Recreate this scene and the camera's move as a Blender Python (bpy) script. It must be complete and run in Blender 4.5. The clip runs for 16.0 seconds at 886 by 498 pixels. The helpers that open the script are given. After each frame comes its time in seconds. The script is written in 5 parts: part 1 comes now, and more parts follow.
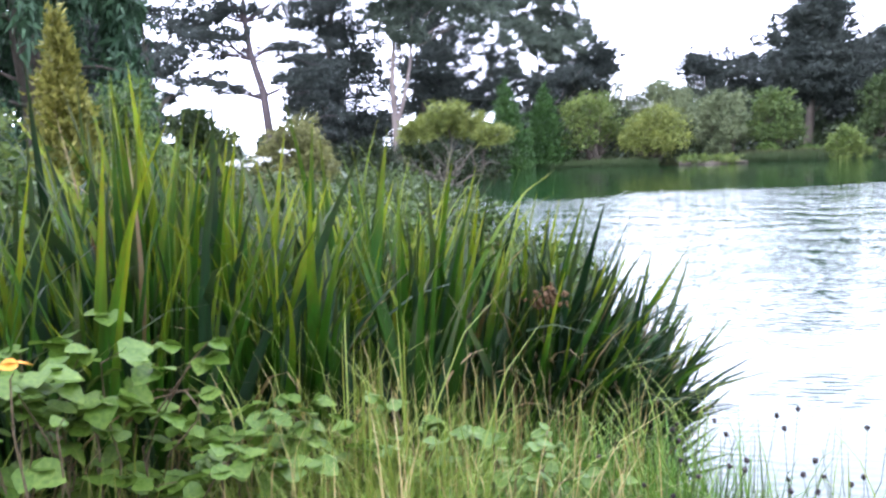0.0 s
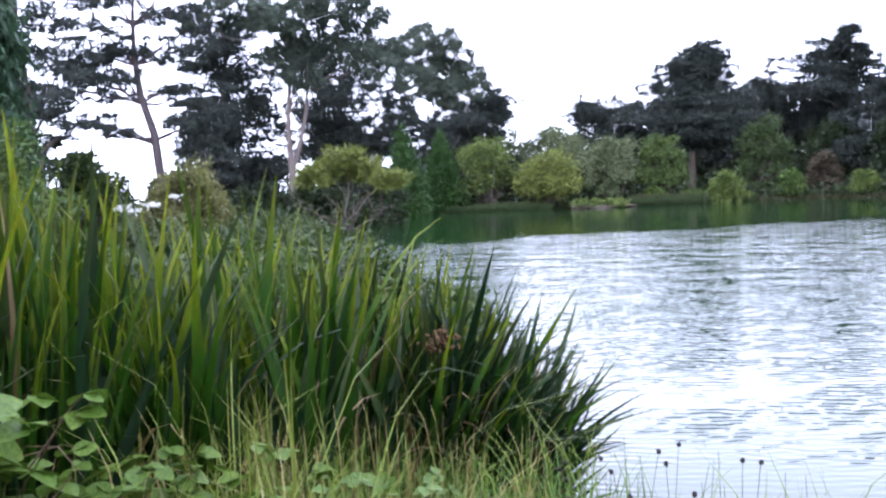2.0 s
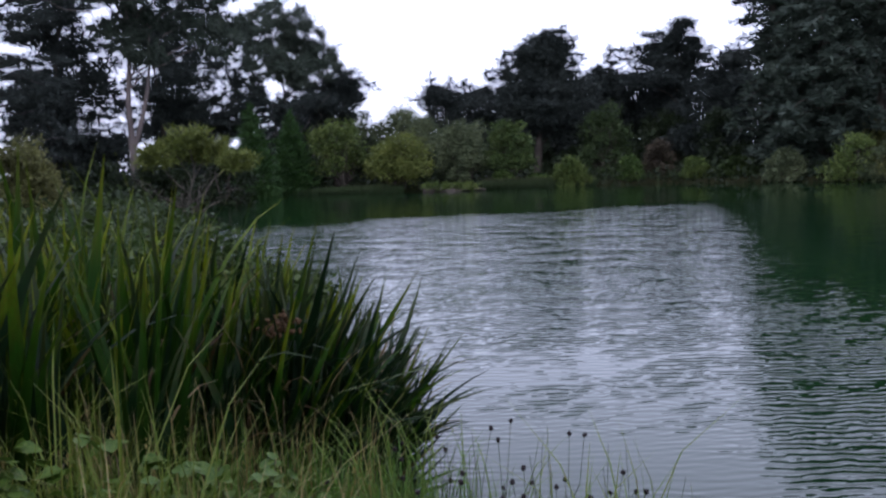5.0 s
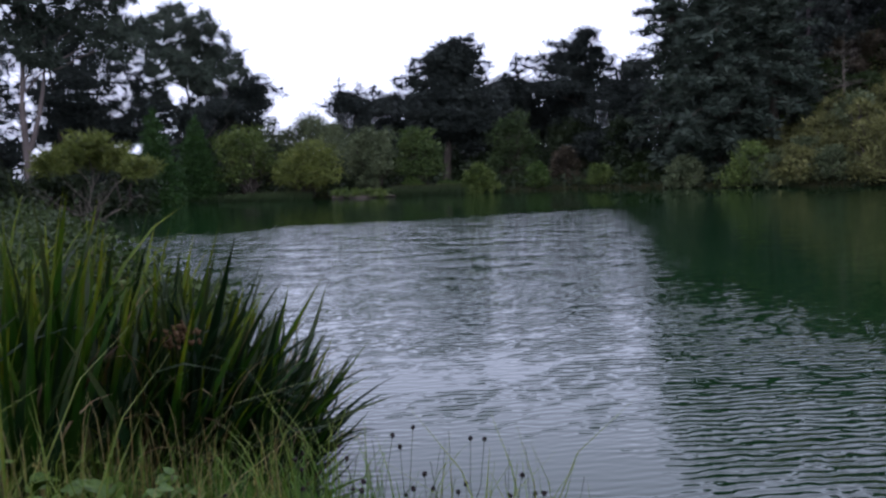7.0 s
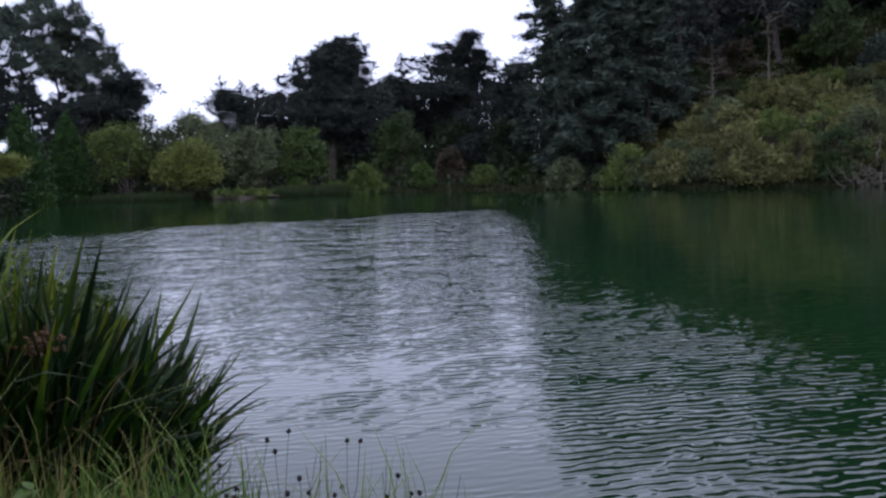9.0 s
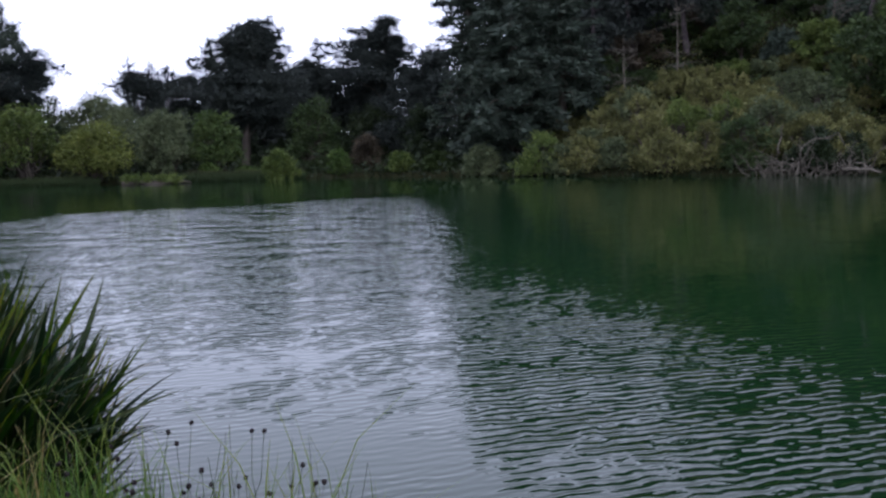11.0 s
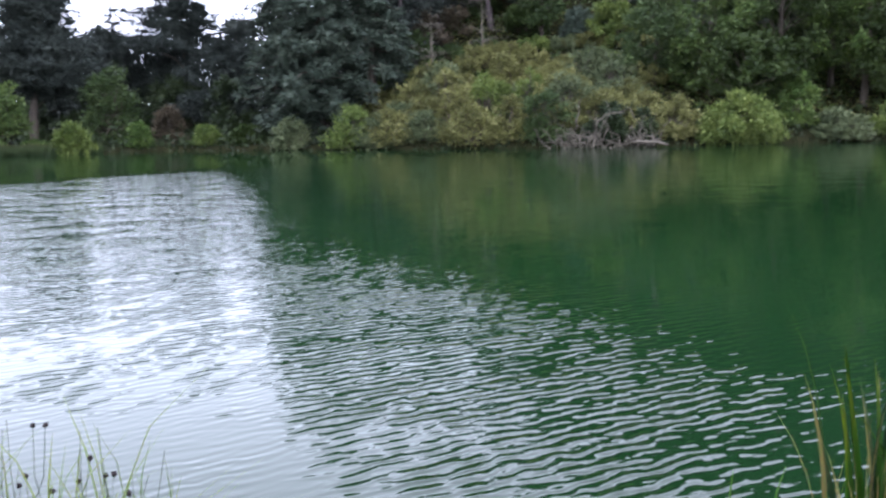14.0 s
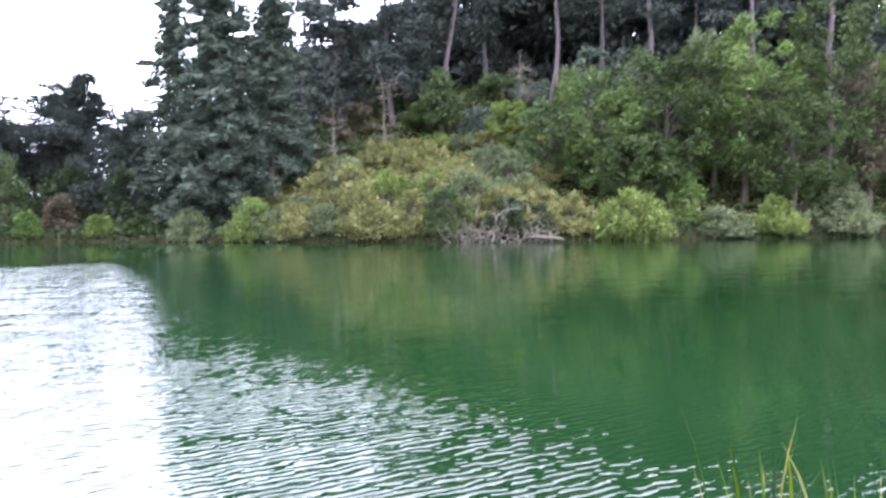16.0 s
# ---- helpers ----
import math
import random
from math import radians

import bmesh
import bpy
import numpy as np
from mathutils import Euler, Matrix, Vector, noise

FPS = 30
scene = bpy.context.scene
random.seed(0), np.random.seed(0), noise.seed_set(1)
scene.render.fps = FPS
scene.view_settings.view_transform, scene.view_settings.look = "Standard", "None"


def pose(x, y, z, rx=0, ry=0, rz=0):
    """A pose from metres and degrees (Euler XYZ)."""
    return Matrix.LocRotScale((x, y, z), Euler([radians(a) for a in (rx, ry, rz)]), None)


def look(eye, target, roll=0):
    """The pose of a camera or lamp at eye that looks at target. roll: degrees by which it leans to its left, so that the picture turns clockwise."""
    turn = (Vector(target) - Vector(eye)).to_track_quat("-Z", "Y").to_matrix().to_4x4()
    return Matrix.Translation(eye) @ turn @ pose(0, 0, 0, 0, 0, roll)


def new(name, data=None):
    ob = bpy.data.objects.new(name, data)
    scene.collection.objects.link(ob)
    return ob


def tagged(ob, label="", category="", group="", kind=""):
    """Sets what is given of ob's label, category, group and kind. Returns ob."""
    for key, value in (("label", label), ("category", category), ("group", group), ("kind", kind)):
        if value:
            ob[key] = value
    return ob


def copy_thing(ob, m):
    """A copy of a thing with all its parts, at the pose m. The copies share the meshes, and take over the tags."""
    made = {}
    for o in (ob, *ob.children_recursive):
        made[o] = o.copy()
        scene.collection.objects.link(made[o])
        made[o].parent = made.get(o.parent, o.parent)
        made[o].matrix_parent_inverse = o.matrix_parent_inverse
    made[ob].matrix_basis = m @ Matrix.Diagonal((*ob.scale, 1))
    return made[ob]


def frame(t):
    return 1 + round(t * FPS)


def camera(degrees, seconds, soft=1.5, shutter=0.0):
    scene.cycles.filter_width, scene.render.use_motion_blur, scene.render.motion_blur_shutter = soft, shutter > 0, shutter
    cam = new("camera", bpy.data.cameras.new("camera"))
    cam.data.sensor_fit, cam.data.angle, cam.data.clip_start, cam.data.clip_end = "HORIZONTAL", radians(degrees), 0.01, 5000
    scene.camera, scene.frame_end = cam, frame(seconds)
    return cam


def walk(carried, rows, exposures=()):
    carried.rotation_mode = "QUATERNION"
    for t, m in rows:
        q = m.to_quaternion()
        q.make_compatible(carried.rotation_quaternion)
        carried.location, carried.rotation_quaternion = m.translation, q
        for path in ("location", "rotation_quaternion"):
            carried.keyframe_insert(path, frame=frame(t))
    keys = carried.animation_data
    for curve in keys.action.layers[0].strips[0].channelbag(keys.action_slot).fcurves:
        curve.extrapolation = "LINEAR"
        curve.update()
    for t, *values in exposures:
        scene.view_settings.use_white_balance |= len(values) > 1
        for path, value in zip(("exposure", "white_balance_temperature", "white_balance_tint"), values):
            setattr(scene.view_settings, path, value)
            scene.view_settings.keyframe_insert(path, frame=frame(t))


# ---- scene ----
cam = camera(53.34, 16.0, soft=2.5, shutter=0.5)
walk(cam, [
    (0.0, pose(0.000, 0.000, 2.30, 83.71, 2.42, 22.00)),
    (0.5, pose(0.011, 0.000, 2.30, 85.21, 2.98, 20.39)),
    (1.0, pose(0.022, 0.000, 2.30, 85.91, 2.81, 19.24)),
    (1.5, pose(0.033, 0.000, 2.30, 86.21, 2.38, 17.34)),
    (2.0, pose(0.044, 0.000, 2.30, 86.30, 2.47, 15.39)),
    (2.5, pose(0.055, 0.000, 2.30, 86.03, 2.66, 14.49)),
    (3.0, pose(0.066, 0.000, 2.30, 85.56, 2.28, 11.58)),
    (3.5, pose(0.077, 0.000, 2.30, 85.37, 1.90, 8.77)),
    (4.0, pose(0.088, 0.000, 2.30, 85.63, 1.87, 7.09)),
    (4.2, pose(0.092, 0.000, 2.30, 85.46, 1.87, 6.77)),
    (6.3, pose(0.139, 0.000, 2.30, 84.51, 1.88, 1.87)),
    (6.5, pose(0.143, 0.000, 2.30, 84.48, 1.87, 0.84)),
    (7.0, pose(0.154, 0.000, 2.30, 85.06, 1.95, -0.00)),
    (7.5, pose(0.165, 0.000, 2.30, 84.69, 1.68, -3.16)),
    (8.0, pose(0.176, 0.000, 2.30, 84.80, 1.60, -4.81)),
    (8.5, pose(0.187, 0.000, 2.30, 84.83, 1.66, -6.48)),
    (8.7, pose(0.191, 0.000, 2.30, 84.94, 1.66, -6.81)),
    (10.8, pose(0.238, 0.000, 2.30, 83.66, 1.14, -12.38)),
    (11.0, pose(0.242, 0.000, 2.30, 83.88, 1.21, -12.75)),
    (11.5, pose(0.253, 0.000, 2.30, 83.27, 1.89, -14.29)),
    (12.0, pose(0.264, 0.000, 2.30, 83.25, 2.11, -17.06)),
    (12.5, pose(0.275, 0.000, 2.30, 83.15, 2.29, -18.44)),
    (13.0, pose(0.286, 0.000, 2.30, 82.42, 1.54, -20.65)),
    (13.5, pose(0.297, 0.000, 2.30, 82.13, 1.28, -22.63)),
    (14.0, pose(0.308, 0.000, 2.30, 81.92, 1.12, -24.88)),
    (14.5, pose(0.319, 0.000, 2.30, 82.78, 1.22, -27.21)),
    (15.0, pose(0.330, 0.000, 2.30, 83.93, 0.90, -28.41)),
    (15.5, pose(0.341, 0.000, 2.30, 85.74, 0.63, -29.24)),
    (16.0, pose(0.352, 0.000, 2.30, 87.89, 0.45, -31.22)),
], exposures=[(0.0, 0.88, 5780, 17), (1.5, 0.52, 5750, 18), (2.5, 0.10, 5700, 19), (3.5, -0.55, 5700, 19), (4.2, -1.32, 5700, 19), (8.7, -1.52, 5700, 19), (11.0, -1.36, 5750, 18), (12.5, -0.36, 5850, 16), (14.5, 0.16, 5900, 15), (16.0, 1.0, 6000, 18)])

# ---- light ----
world = bpy.data.worlds.new("overcast")
scene.world = world
world.use_nodes = True
wn, wl = world.node_tree.nodes, world.node_tree.links
wn.clear()
sky = wn.new("ShaderNodeTexSky")
sky.sky_type = "NISHITA"
sky.sun_disc = False
sky.sun_elevation, sky.sun_rotation = radians(52), radians(200)
sky.dust_density, sky.air_density = 4.0, 1.0
clear = wn.new("ShaderNodeBackground")
clear.inputs["Strength"].default_value = 0.05
wl.new(sky.outputs[0], clear.inputs["Color"])
cloud_up = wn.new("ShaderNodeTexCoord")
split = wn.new("ShaderNodeSeparateXYZ")
wl.new(cloud_up.outputs["Generated"], split.inputs[0])
span = wn.new("ShaderNodeMapRange")
span.inputs["From Max"].default_value = 0.65
span.inputs["To Min"].default_value, span.inputs["To Max"].default_value = 3.9, 4.5
wl.new(split.outputs["Z"], span.inputs["Value"])
clouds = wn.new("ShaderNodeBackground")
clouds.inputs["Color"].default_value = (0.93, 0.95, 1.09, 1)
wl.new(span.outputs[0], clouds.inputs["Strength"])
both = wn.new("ShaderNodeAddShader")
wl.new(clear.outputs[0], both.inputs[0])
wl.new(clouds.outputs[0], both.inputs[1])
wout = wn.new("ShaderNodeOutputWorld")
wl.new(both.outputs[0], wout.inputs[0])

sun = new("sun", bpy.data.lights.new("sun", "SUN"))
sun.data.energy, sun.data.angle, sun.data.color = 0.6, radians(25), (1.0, 0.97, 0.92)
sun.matrix_world = look((-20, -55, 75), (0, 0, 0))

# ---- materials ----
def nodes_of(name):
    m = bpy.data.materials.new(name)
    m.use_nodes = True
    nt = m.node_tree
    nt.nodes.clear()
    out = nt.nodes.new("ShaderNodeOutputMaterial")
    return m, nt.nodes, nt.links, out


LEAF_TONE = 0.69


def ramp_of(n, stops):
    r = n.new("ShaderNodeValToRGB")
    while len(r.color_ramp.elements) < len(stops):
        r.color_ramp.elements.new(0.5)
    for e, (p, c) in zip(r.color_ramp.elements, stops):
        e.position, e.color = p, (*c, 1)
    return r


def foliage(name, dark, mid, light, glow=0.25, rough=0.55, patch=0.6):
    """Leaves: colour by leaf, by patch of crown and by plant, with some light passing through."""
    m, n, l, out = nodes_of(name)
    geo = n.new("ShaderNodeNewGeometry")
    pos = n.new("ShaderNodeTexCoord")
    big = n.new("ShaderNodeTexNoise")
    big.inputs["Scale"].default_value, big.inputs["Detail"].default_value = patch, 3
    l.new(pos.outputs["Object"], big.inputs["Vector"])
    info = n.new("ShaderNodeObjectInfo")
    a = n.new("ShaderNodeMath"); a.operation = "MULTIPLY_ADD"
    a.inputs[1].default_value = 0.55
    l.new(geo.outputs["Random Per Island"], a.inputs[0])
    b = n.new("ShaderNodeMath"); b.operation = "MULTIPLY_ADD"
    b.inputs[1].default_value, b.inputs[2].default_value = 1.2, -0.45
    l.new(big.outputs["Fac"], b.inputs[0])
    l.new(b.outputs[0], a.inputs[2])
    c = n.new("ShaderNodeMath"); c.operation = "MULTIPLY_ADD"
    c.inputs[1].default_value = 0.16
    l.new(info.outputs["Random"], c.inputs[0])
    l.new(a.outputs[0], c.inputs[2])
    r = ramp_of(n, [(f, tuple(v * LEAF_TONE for v in c)) for f, c in ((0.05, dark), (0.5, mid), (0.95, light))])
    l.new(c.outputs[0], r.inputs[0])
    p = n.new("ShaderNodeBsdfPrincipled")
    p.inputs["Roughness"].default_value = rough
    p.inputs["Specular IOR Level"].default_value = 0.18
    l.new(r.outputs[0], p.inputs["Base Color"])
    t = n.new("ShaderNodeBsdfTranslucent")
    l.new(r.outputs[0], t.inputs["Color"])
    mix = n.new("ShaderNodeMixShader")
    mix.inputs[0].default_value = glow
    l.new(p.outputs[0], mix.inputs[1])
    l.new(t.outputs[0], mix.inputs[2])
    l.new(mix.outputs[0], out.inputs[0])
    return m


def blade_mat(name, low, mid, tip, glow=0.3):
    """Long leaves, darker at the base, paler veins along them, paler tips; hue differs from leaf to leaf."""
    m, n, l, out = nodes_of(name)
    pos = n.new("ShaderNodeTexCoord")
    sep = n.new("ShaderNodeSeparateXYZ")
    l.new(pos.outputs["Object"], sep.inputs[0])
    info = n.new("ShaderNodeObjectInfo")
    geo = n.new("ShaderNodeNewGeometry")
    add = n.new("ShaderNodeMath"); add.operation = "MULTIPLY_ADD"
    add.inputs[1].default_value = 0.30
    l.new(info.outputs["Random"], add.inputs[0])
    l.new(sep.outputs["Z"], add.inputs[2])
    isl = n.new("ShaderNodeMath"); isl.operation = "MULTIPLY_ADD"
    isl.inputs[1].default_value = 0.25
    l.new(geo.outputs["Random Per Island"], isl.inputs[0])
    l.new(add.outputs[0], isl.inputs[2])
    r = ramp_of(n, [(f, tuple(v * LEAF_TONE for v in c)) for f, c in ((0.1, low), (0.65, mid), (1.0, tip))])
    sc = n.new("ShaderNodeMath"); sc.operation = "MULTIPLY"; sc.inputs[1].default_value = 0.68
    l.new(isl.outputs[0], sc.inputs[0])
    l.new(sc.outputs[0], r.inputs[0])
    vein = n.new("ShaderNodeTexNoise")
    vein.inputs["Scale"].default_value = 9.0
    vein.inputs["Detail"].default_value = 4
    stretch = n.new("ShaderNodeMapping")
    stretch.inputs["Scale"].default_value = (22, 22, 0.8)
    l.new(pos.outputs["Object"], stretch.inputs[0])
    l.new(stretch.outputs[0], vein.inputs["Vector"])
    mul = n.new("ShaderNodeMix"); mul.data_type = "RGBA"; mul.blend_type = "OVERLAY"
    mul.inputs["Factor"].default_value = 0.6
    l.new(r.outputs[0], mul.inputs[6])
    l.new(vein.outputs["Color"], mul.inputs[7])
    hue = n.new("ShaderNodeHueSaturation")
    val = n.new("ShaderNodeMapRange")
    val.inputs["To Min"].default_value, val.inputs["To Max"].default_value = 0.65, 1.3
    l.new(info.outputs["Random"], val.inputs["Value"])
    l.new(val.outputs[0], hue.inputs["Value"])
    l.new(mul.outputs[2], hue.inputs["Color"])
    p = n.new("ShaderNodeBsdfPrincipled")
    p.inputs["Roughness"].default_value = 0.5
    p.inputs["Specular IOR Level"].default_value = 0.2
    l.new(hue.outputs[0], p.inputs["Base Color"])
    t = n.new("ShaderNodeBsdfTranslucent")
    l.new(hue.outputs[0], t.inputs["Color"])
    mix = n.new("ShaderNodeMixShader"); mix.inputs[0].default_value = glow
    l.new(p.outputs[0], mix.inputs[1]); l.new(t.outputs[0], mix.inputs[2])
    l.new(mix.outputs[0], out.inputs[0])
    return m


def rough_mat(name, a, b, scale=3.0, stretch=(1, 1, 1), bump=0.4, rough=0.85, spec=0.2):
    """Bark, wood, stone: two colours broken up at two scales, with relief."""
    m, n, l, out = nodes_of(name)
    pos = n.new("ShaderNodeTexCoord")
    mp = n.new("ShaderNodeMapping")
    mp.inputs["Scale"].default_value = stretch
    l.new(pos.outputs["Object"], mp.inputs[0])
    n1 = n.new("ShaderNodeTexNoise")
    n1.inputs["Scale"].default_value, n1.inputs["Detail"].default_value = scale, 6
    n2 = n.new("ShaderNodeTexNoise")
    n2.inputs["Scale"].default_value, n2.inputs["Detail"].default_value = scale * 6, 4
    l.new(mp.outputs[0], n1.inputs["Vector"]); l.new(mp.outputs[0], n2.inputs["Vector"])
    av = n.new("ShaderNodeMath"); av.operation = "MULTIPLY_ADD"; av.inputs[1].default_value = 0.5
    l.new(n2.outputs["Fac"], av.inputs[0])
    hf = n.new("ShaderNodeMath"); hf.operation = "MULTIPLY"; hf.inputs[1].default_value = 0.6
    l.new(n1.outputs["Fac"], hf.inputs[0]); l.new(hf.outputs[0], av.inputs[2])
    r = ramp_of(n, [(0.35, a), (0.7, b)])
    l.new(av.outputs[0], r.inputs[0])
    p = n.new("ShaderNodeBsdfPrincipled")
    p.inputs["Roughness"].default_value = rough
    p.inputs["Specular IOR Level"].default_value = spec
    l.new(r.outputs[0], p.inputs["Base Color"])
    bp = n.new("ShaderNodeBump"); bp.inputs["Strength"].default_value = bump; bp.inputs["Distance"].default_value = 0.05
    l.new(av.outputs[0], bp.inputs["Height"]); l.new(bp.outputs[0], p.inputs["Normal"])
    l.new(p.outputs[0], out.inputs[0])
    return m


def water_mat():
    """Green pond water: murky body, clear gloss, wind ripples on the open middle and calm along the far banks."""
    m, n, l, out = nodes_of("pond_water")
    pos = n.new("ShaderNodeTexCoord")
    sep = n.new("ShaderNodeSeparateXYZ")
    l.new(pos.outputs["Object"], sep.inputs[0])

    def waves(turn, sx, sy, scale, detail, warp):
        mp = n.new("ShaderNodeMapping")
        mp.inputs["Rotation"].default_value = (0, 0, radians(turn))
        mp.inputs["Scale"].default_value = (sx, sy, 1)
        l.new(pos.outputs["Object"], mp.inputs[0])
        t = n.new("ShaderNodeTexNoise")
        t.inputs["Scale"].default_value, t.inputs["Detail"].default_value, t.inputs["Roughness"].default_value = scale, detail, 0.5
        t.inputs["Distortion"].default_value = warp
        l.new(mp.outputs[0], t.inputs["Vector"])
        return t.outputs["Fac"]

    def calc(op, a, b=None, c=None):
        k = n.new("ShaderNodeMath"); k.operation = op
        for i, v in enumerate((a, b, c)):
            if v is None:
                continue
            if isinstance(v, (int, float)):
                k.inputs[i].default_value = v
            else:
                l.new(v, k.inputs[i])
        return k.outputs[0]

    def band(v, a, b, lo, hi):
        k = n.new("ShaderNodeMapRange"); k.interpolation_type = "SMOOTHSTEP"
        for i, x in zip((1, 2, 3, 4), (a, b, lo, hi)):
            k.inputs[i].default_value = x
        l.new(v, k.inputs[0])
        return k.outputs[0]

    def swell(turn, length, warp, grain=0.6):
        mp = n.new("ShaderNodeMapping")
        mp.inputs["Rotation"].default_value = (0, 0, radians(WAVE_TURN + turn))
        l.new(pos.outputs["Object"], mp.inputs[0])
        t = n.new("ShaderNodeTexWave")
        t.wave_type, t.bands_direction, t.wave_profile = "BANDS", "Y", "SIN"
        t.inputs["Scale"].default_value = 0.314 / length
        t.inputs["Distortion"].default_value, t.inputs["Detail"].default_value, t.inputs["Detail Scale"].default_value = warp, 1.0, grain
        l.new(mp.outputs[0], t.inputs["Vector"])
        return t.outputs["Fac"]

    gust = waves(0, 1, 1, 0.07, 2, 0.8)
    packet = waves(4, 0.9, 1.5, 0.55, 2, 0.3)
    fine = waves(0, 1.2, 2.6, 4.4, 1, 0.4)
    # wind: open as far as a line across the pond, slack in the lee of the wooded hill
    # dist runs from the standpoint; wave length and strength are banded by it
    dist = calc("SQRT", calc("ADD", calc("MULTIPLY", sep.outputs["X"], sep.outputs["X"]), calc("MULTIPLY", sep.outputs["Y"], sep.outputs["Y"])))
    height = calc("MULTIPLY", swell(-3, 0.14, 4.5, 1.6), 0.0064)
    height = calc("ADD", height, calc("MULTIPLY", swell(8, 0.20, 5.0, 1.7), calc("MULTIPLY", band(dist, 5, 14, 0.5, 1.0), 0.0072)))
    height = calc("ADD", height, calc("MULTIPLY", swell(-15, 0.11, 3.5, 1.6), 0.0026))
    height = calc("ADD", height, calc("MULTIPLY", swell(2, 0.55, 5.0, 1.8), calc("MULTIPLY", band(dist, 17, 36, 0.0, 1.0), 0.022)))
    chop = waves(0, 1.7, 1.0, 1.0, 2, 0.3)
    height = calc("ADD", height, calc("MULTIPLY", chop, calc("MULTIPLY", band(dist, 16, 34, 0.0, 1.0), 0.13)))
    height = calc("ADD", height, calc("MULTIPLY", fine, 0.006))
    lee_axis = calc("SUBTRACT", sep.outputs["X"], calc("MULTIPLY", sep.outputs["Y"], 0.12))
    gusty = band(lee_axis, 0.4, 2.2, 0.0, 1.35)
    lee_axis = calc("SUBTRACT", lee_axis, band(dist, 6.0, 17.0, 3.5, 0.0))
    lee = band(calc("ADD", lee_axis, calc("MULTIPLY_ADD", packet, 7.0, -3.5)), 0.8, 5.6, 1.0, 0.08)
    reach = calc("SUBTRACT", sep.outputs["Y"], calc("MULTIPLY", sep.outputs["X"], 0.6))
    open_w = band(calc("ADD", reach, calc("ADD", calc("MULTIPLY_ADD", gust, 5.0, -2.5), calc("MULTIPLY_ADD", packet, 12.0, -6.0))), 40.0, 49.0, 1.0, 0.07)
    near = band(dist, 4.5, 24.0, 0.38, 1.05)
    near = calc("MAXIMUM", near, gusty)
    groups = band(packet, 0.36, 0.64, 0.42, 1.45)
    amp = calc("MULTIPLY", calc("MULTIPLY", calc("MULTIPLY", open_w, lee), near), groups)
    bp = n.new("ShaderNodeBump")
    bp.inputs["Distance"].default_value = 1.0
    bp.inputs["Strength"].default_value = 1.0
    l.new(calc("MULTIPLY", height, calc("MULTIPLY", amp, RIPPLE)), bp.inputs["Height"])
    p = n.new("ShaderNodeBsdfPrincipled")
    murk = ramp_of(n, [(0.3, (0.0045, 0.0185, 0.0055)), (0.7, (0.006, 0.024, 0.0068))])
    l.new(gust, murk.inputs[0]); l.new(murk.outputs[0], p.inputs["Base Color"])
    p.inputs["Roughness"].default_value = 0.02
    p.inputs["IOR"].default_value = 1.333
    l.new(bp.outputs[0], p.inputs["Normal"])
    l.new(p.outputs[0], out.inputs[0])
    return m


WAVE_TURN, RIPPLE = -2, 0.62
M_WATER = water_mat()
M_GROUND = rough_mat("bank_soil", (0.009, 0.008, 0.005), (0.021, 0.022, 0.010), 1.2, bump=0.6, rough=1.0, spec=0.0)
# near-black low stops put the shade inside the iris clumps into the leaf colour
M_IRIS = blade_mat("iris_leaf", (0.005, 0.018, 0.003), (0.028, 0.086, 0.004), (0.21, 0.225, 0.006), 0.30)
# darker leaf copy: old leaves over the water, painted shade far left
M_IRIS_DARK = blade_mat("iris_leaf_old_shaded", (0.005, 0.012, 0.005), (0.012, 0.036, 0.010), (0.075, 0.085, 0.022), 0.2)
M_IRIS_DRY = blade_mat("iris_leaf_dry", (0.045, 0.027, 0.012), (0.13, 0.085, 0.036), (0.42, 0.34, 0.17))
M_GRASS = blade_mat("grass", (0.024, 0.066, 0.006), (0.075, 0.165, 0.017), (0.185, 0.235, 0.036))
M_STRAW = blade_mat("straw", (0.18, 0.15, 0.045), (0.31, 0.255, 0.085), (0.46, 0.38, 0.15))
M_RUSH = blade_mat("rush", (0.05, 0.08, 0.03), (0.09, 0.13, 0.05), (0.16, 0.15, 0.08))
M_SEED = rough_mat("rush_seed", (0.012, 0.009, 0.010), (0.03, 0.022, 0.02), 40)
M_BRAMBLE = foliage("bramble_leaf", (0.026, 0.060, 0.007), (0.070, 0.135, 0.014), (0.165, 0.235, 0.036), 0.25, 0.5, 6.0)
M_MOUND = foliage("mound_leaf", (0.014, 0.031, 0.005), (0.046, 0.082, 0.014), (0.17, 0.22, 0.065), 0.25, 0.6, 3.0)
M_ORANGE = foliage("bramble_leaf_autumn", (0.55, 0.22, 0.02), (0.65, 0.30, 0.03), (0.7, 0.42, 0.05), 0.25, 0.4, 8.0)
M_CANE = rough_mat("bramble_cane", (0.045, 0.030, 0.018), (0.11, 0.085, 0.045), 12)
M_PETAL = foliage("white_petal", (0.7, 0.7, 0.62), (0.8, 0.8, 0.74), (0.85, 0.85, 0.8), 0.3, 0.6, 6.0)
M_CYPRESS = foliage("cypress_leaf", (0.017, 0.023, 0.020), (0.037, 0.048, 0.040), (0.068, 0.080, 0.064), 0.1, 0.6, 0.25)
M_WEEP = foliage("weeping_leaf", (0.013, 0.034, 0.016), (0.028, 0.066, 0.028), (0.055, 0.11, 0.045), 0.12, 0.6, 0.3)
M_EUC = foliage("eucalyptus_leaf", (0.035, 0.050, 0.034), (0.07, 0.095, 0.065), (0.13, 0.155, 0.11), 0.15, 0.5, 0.3)
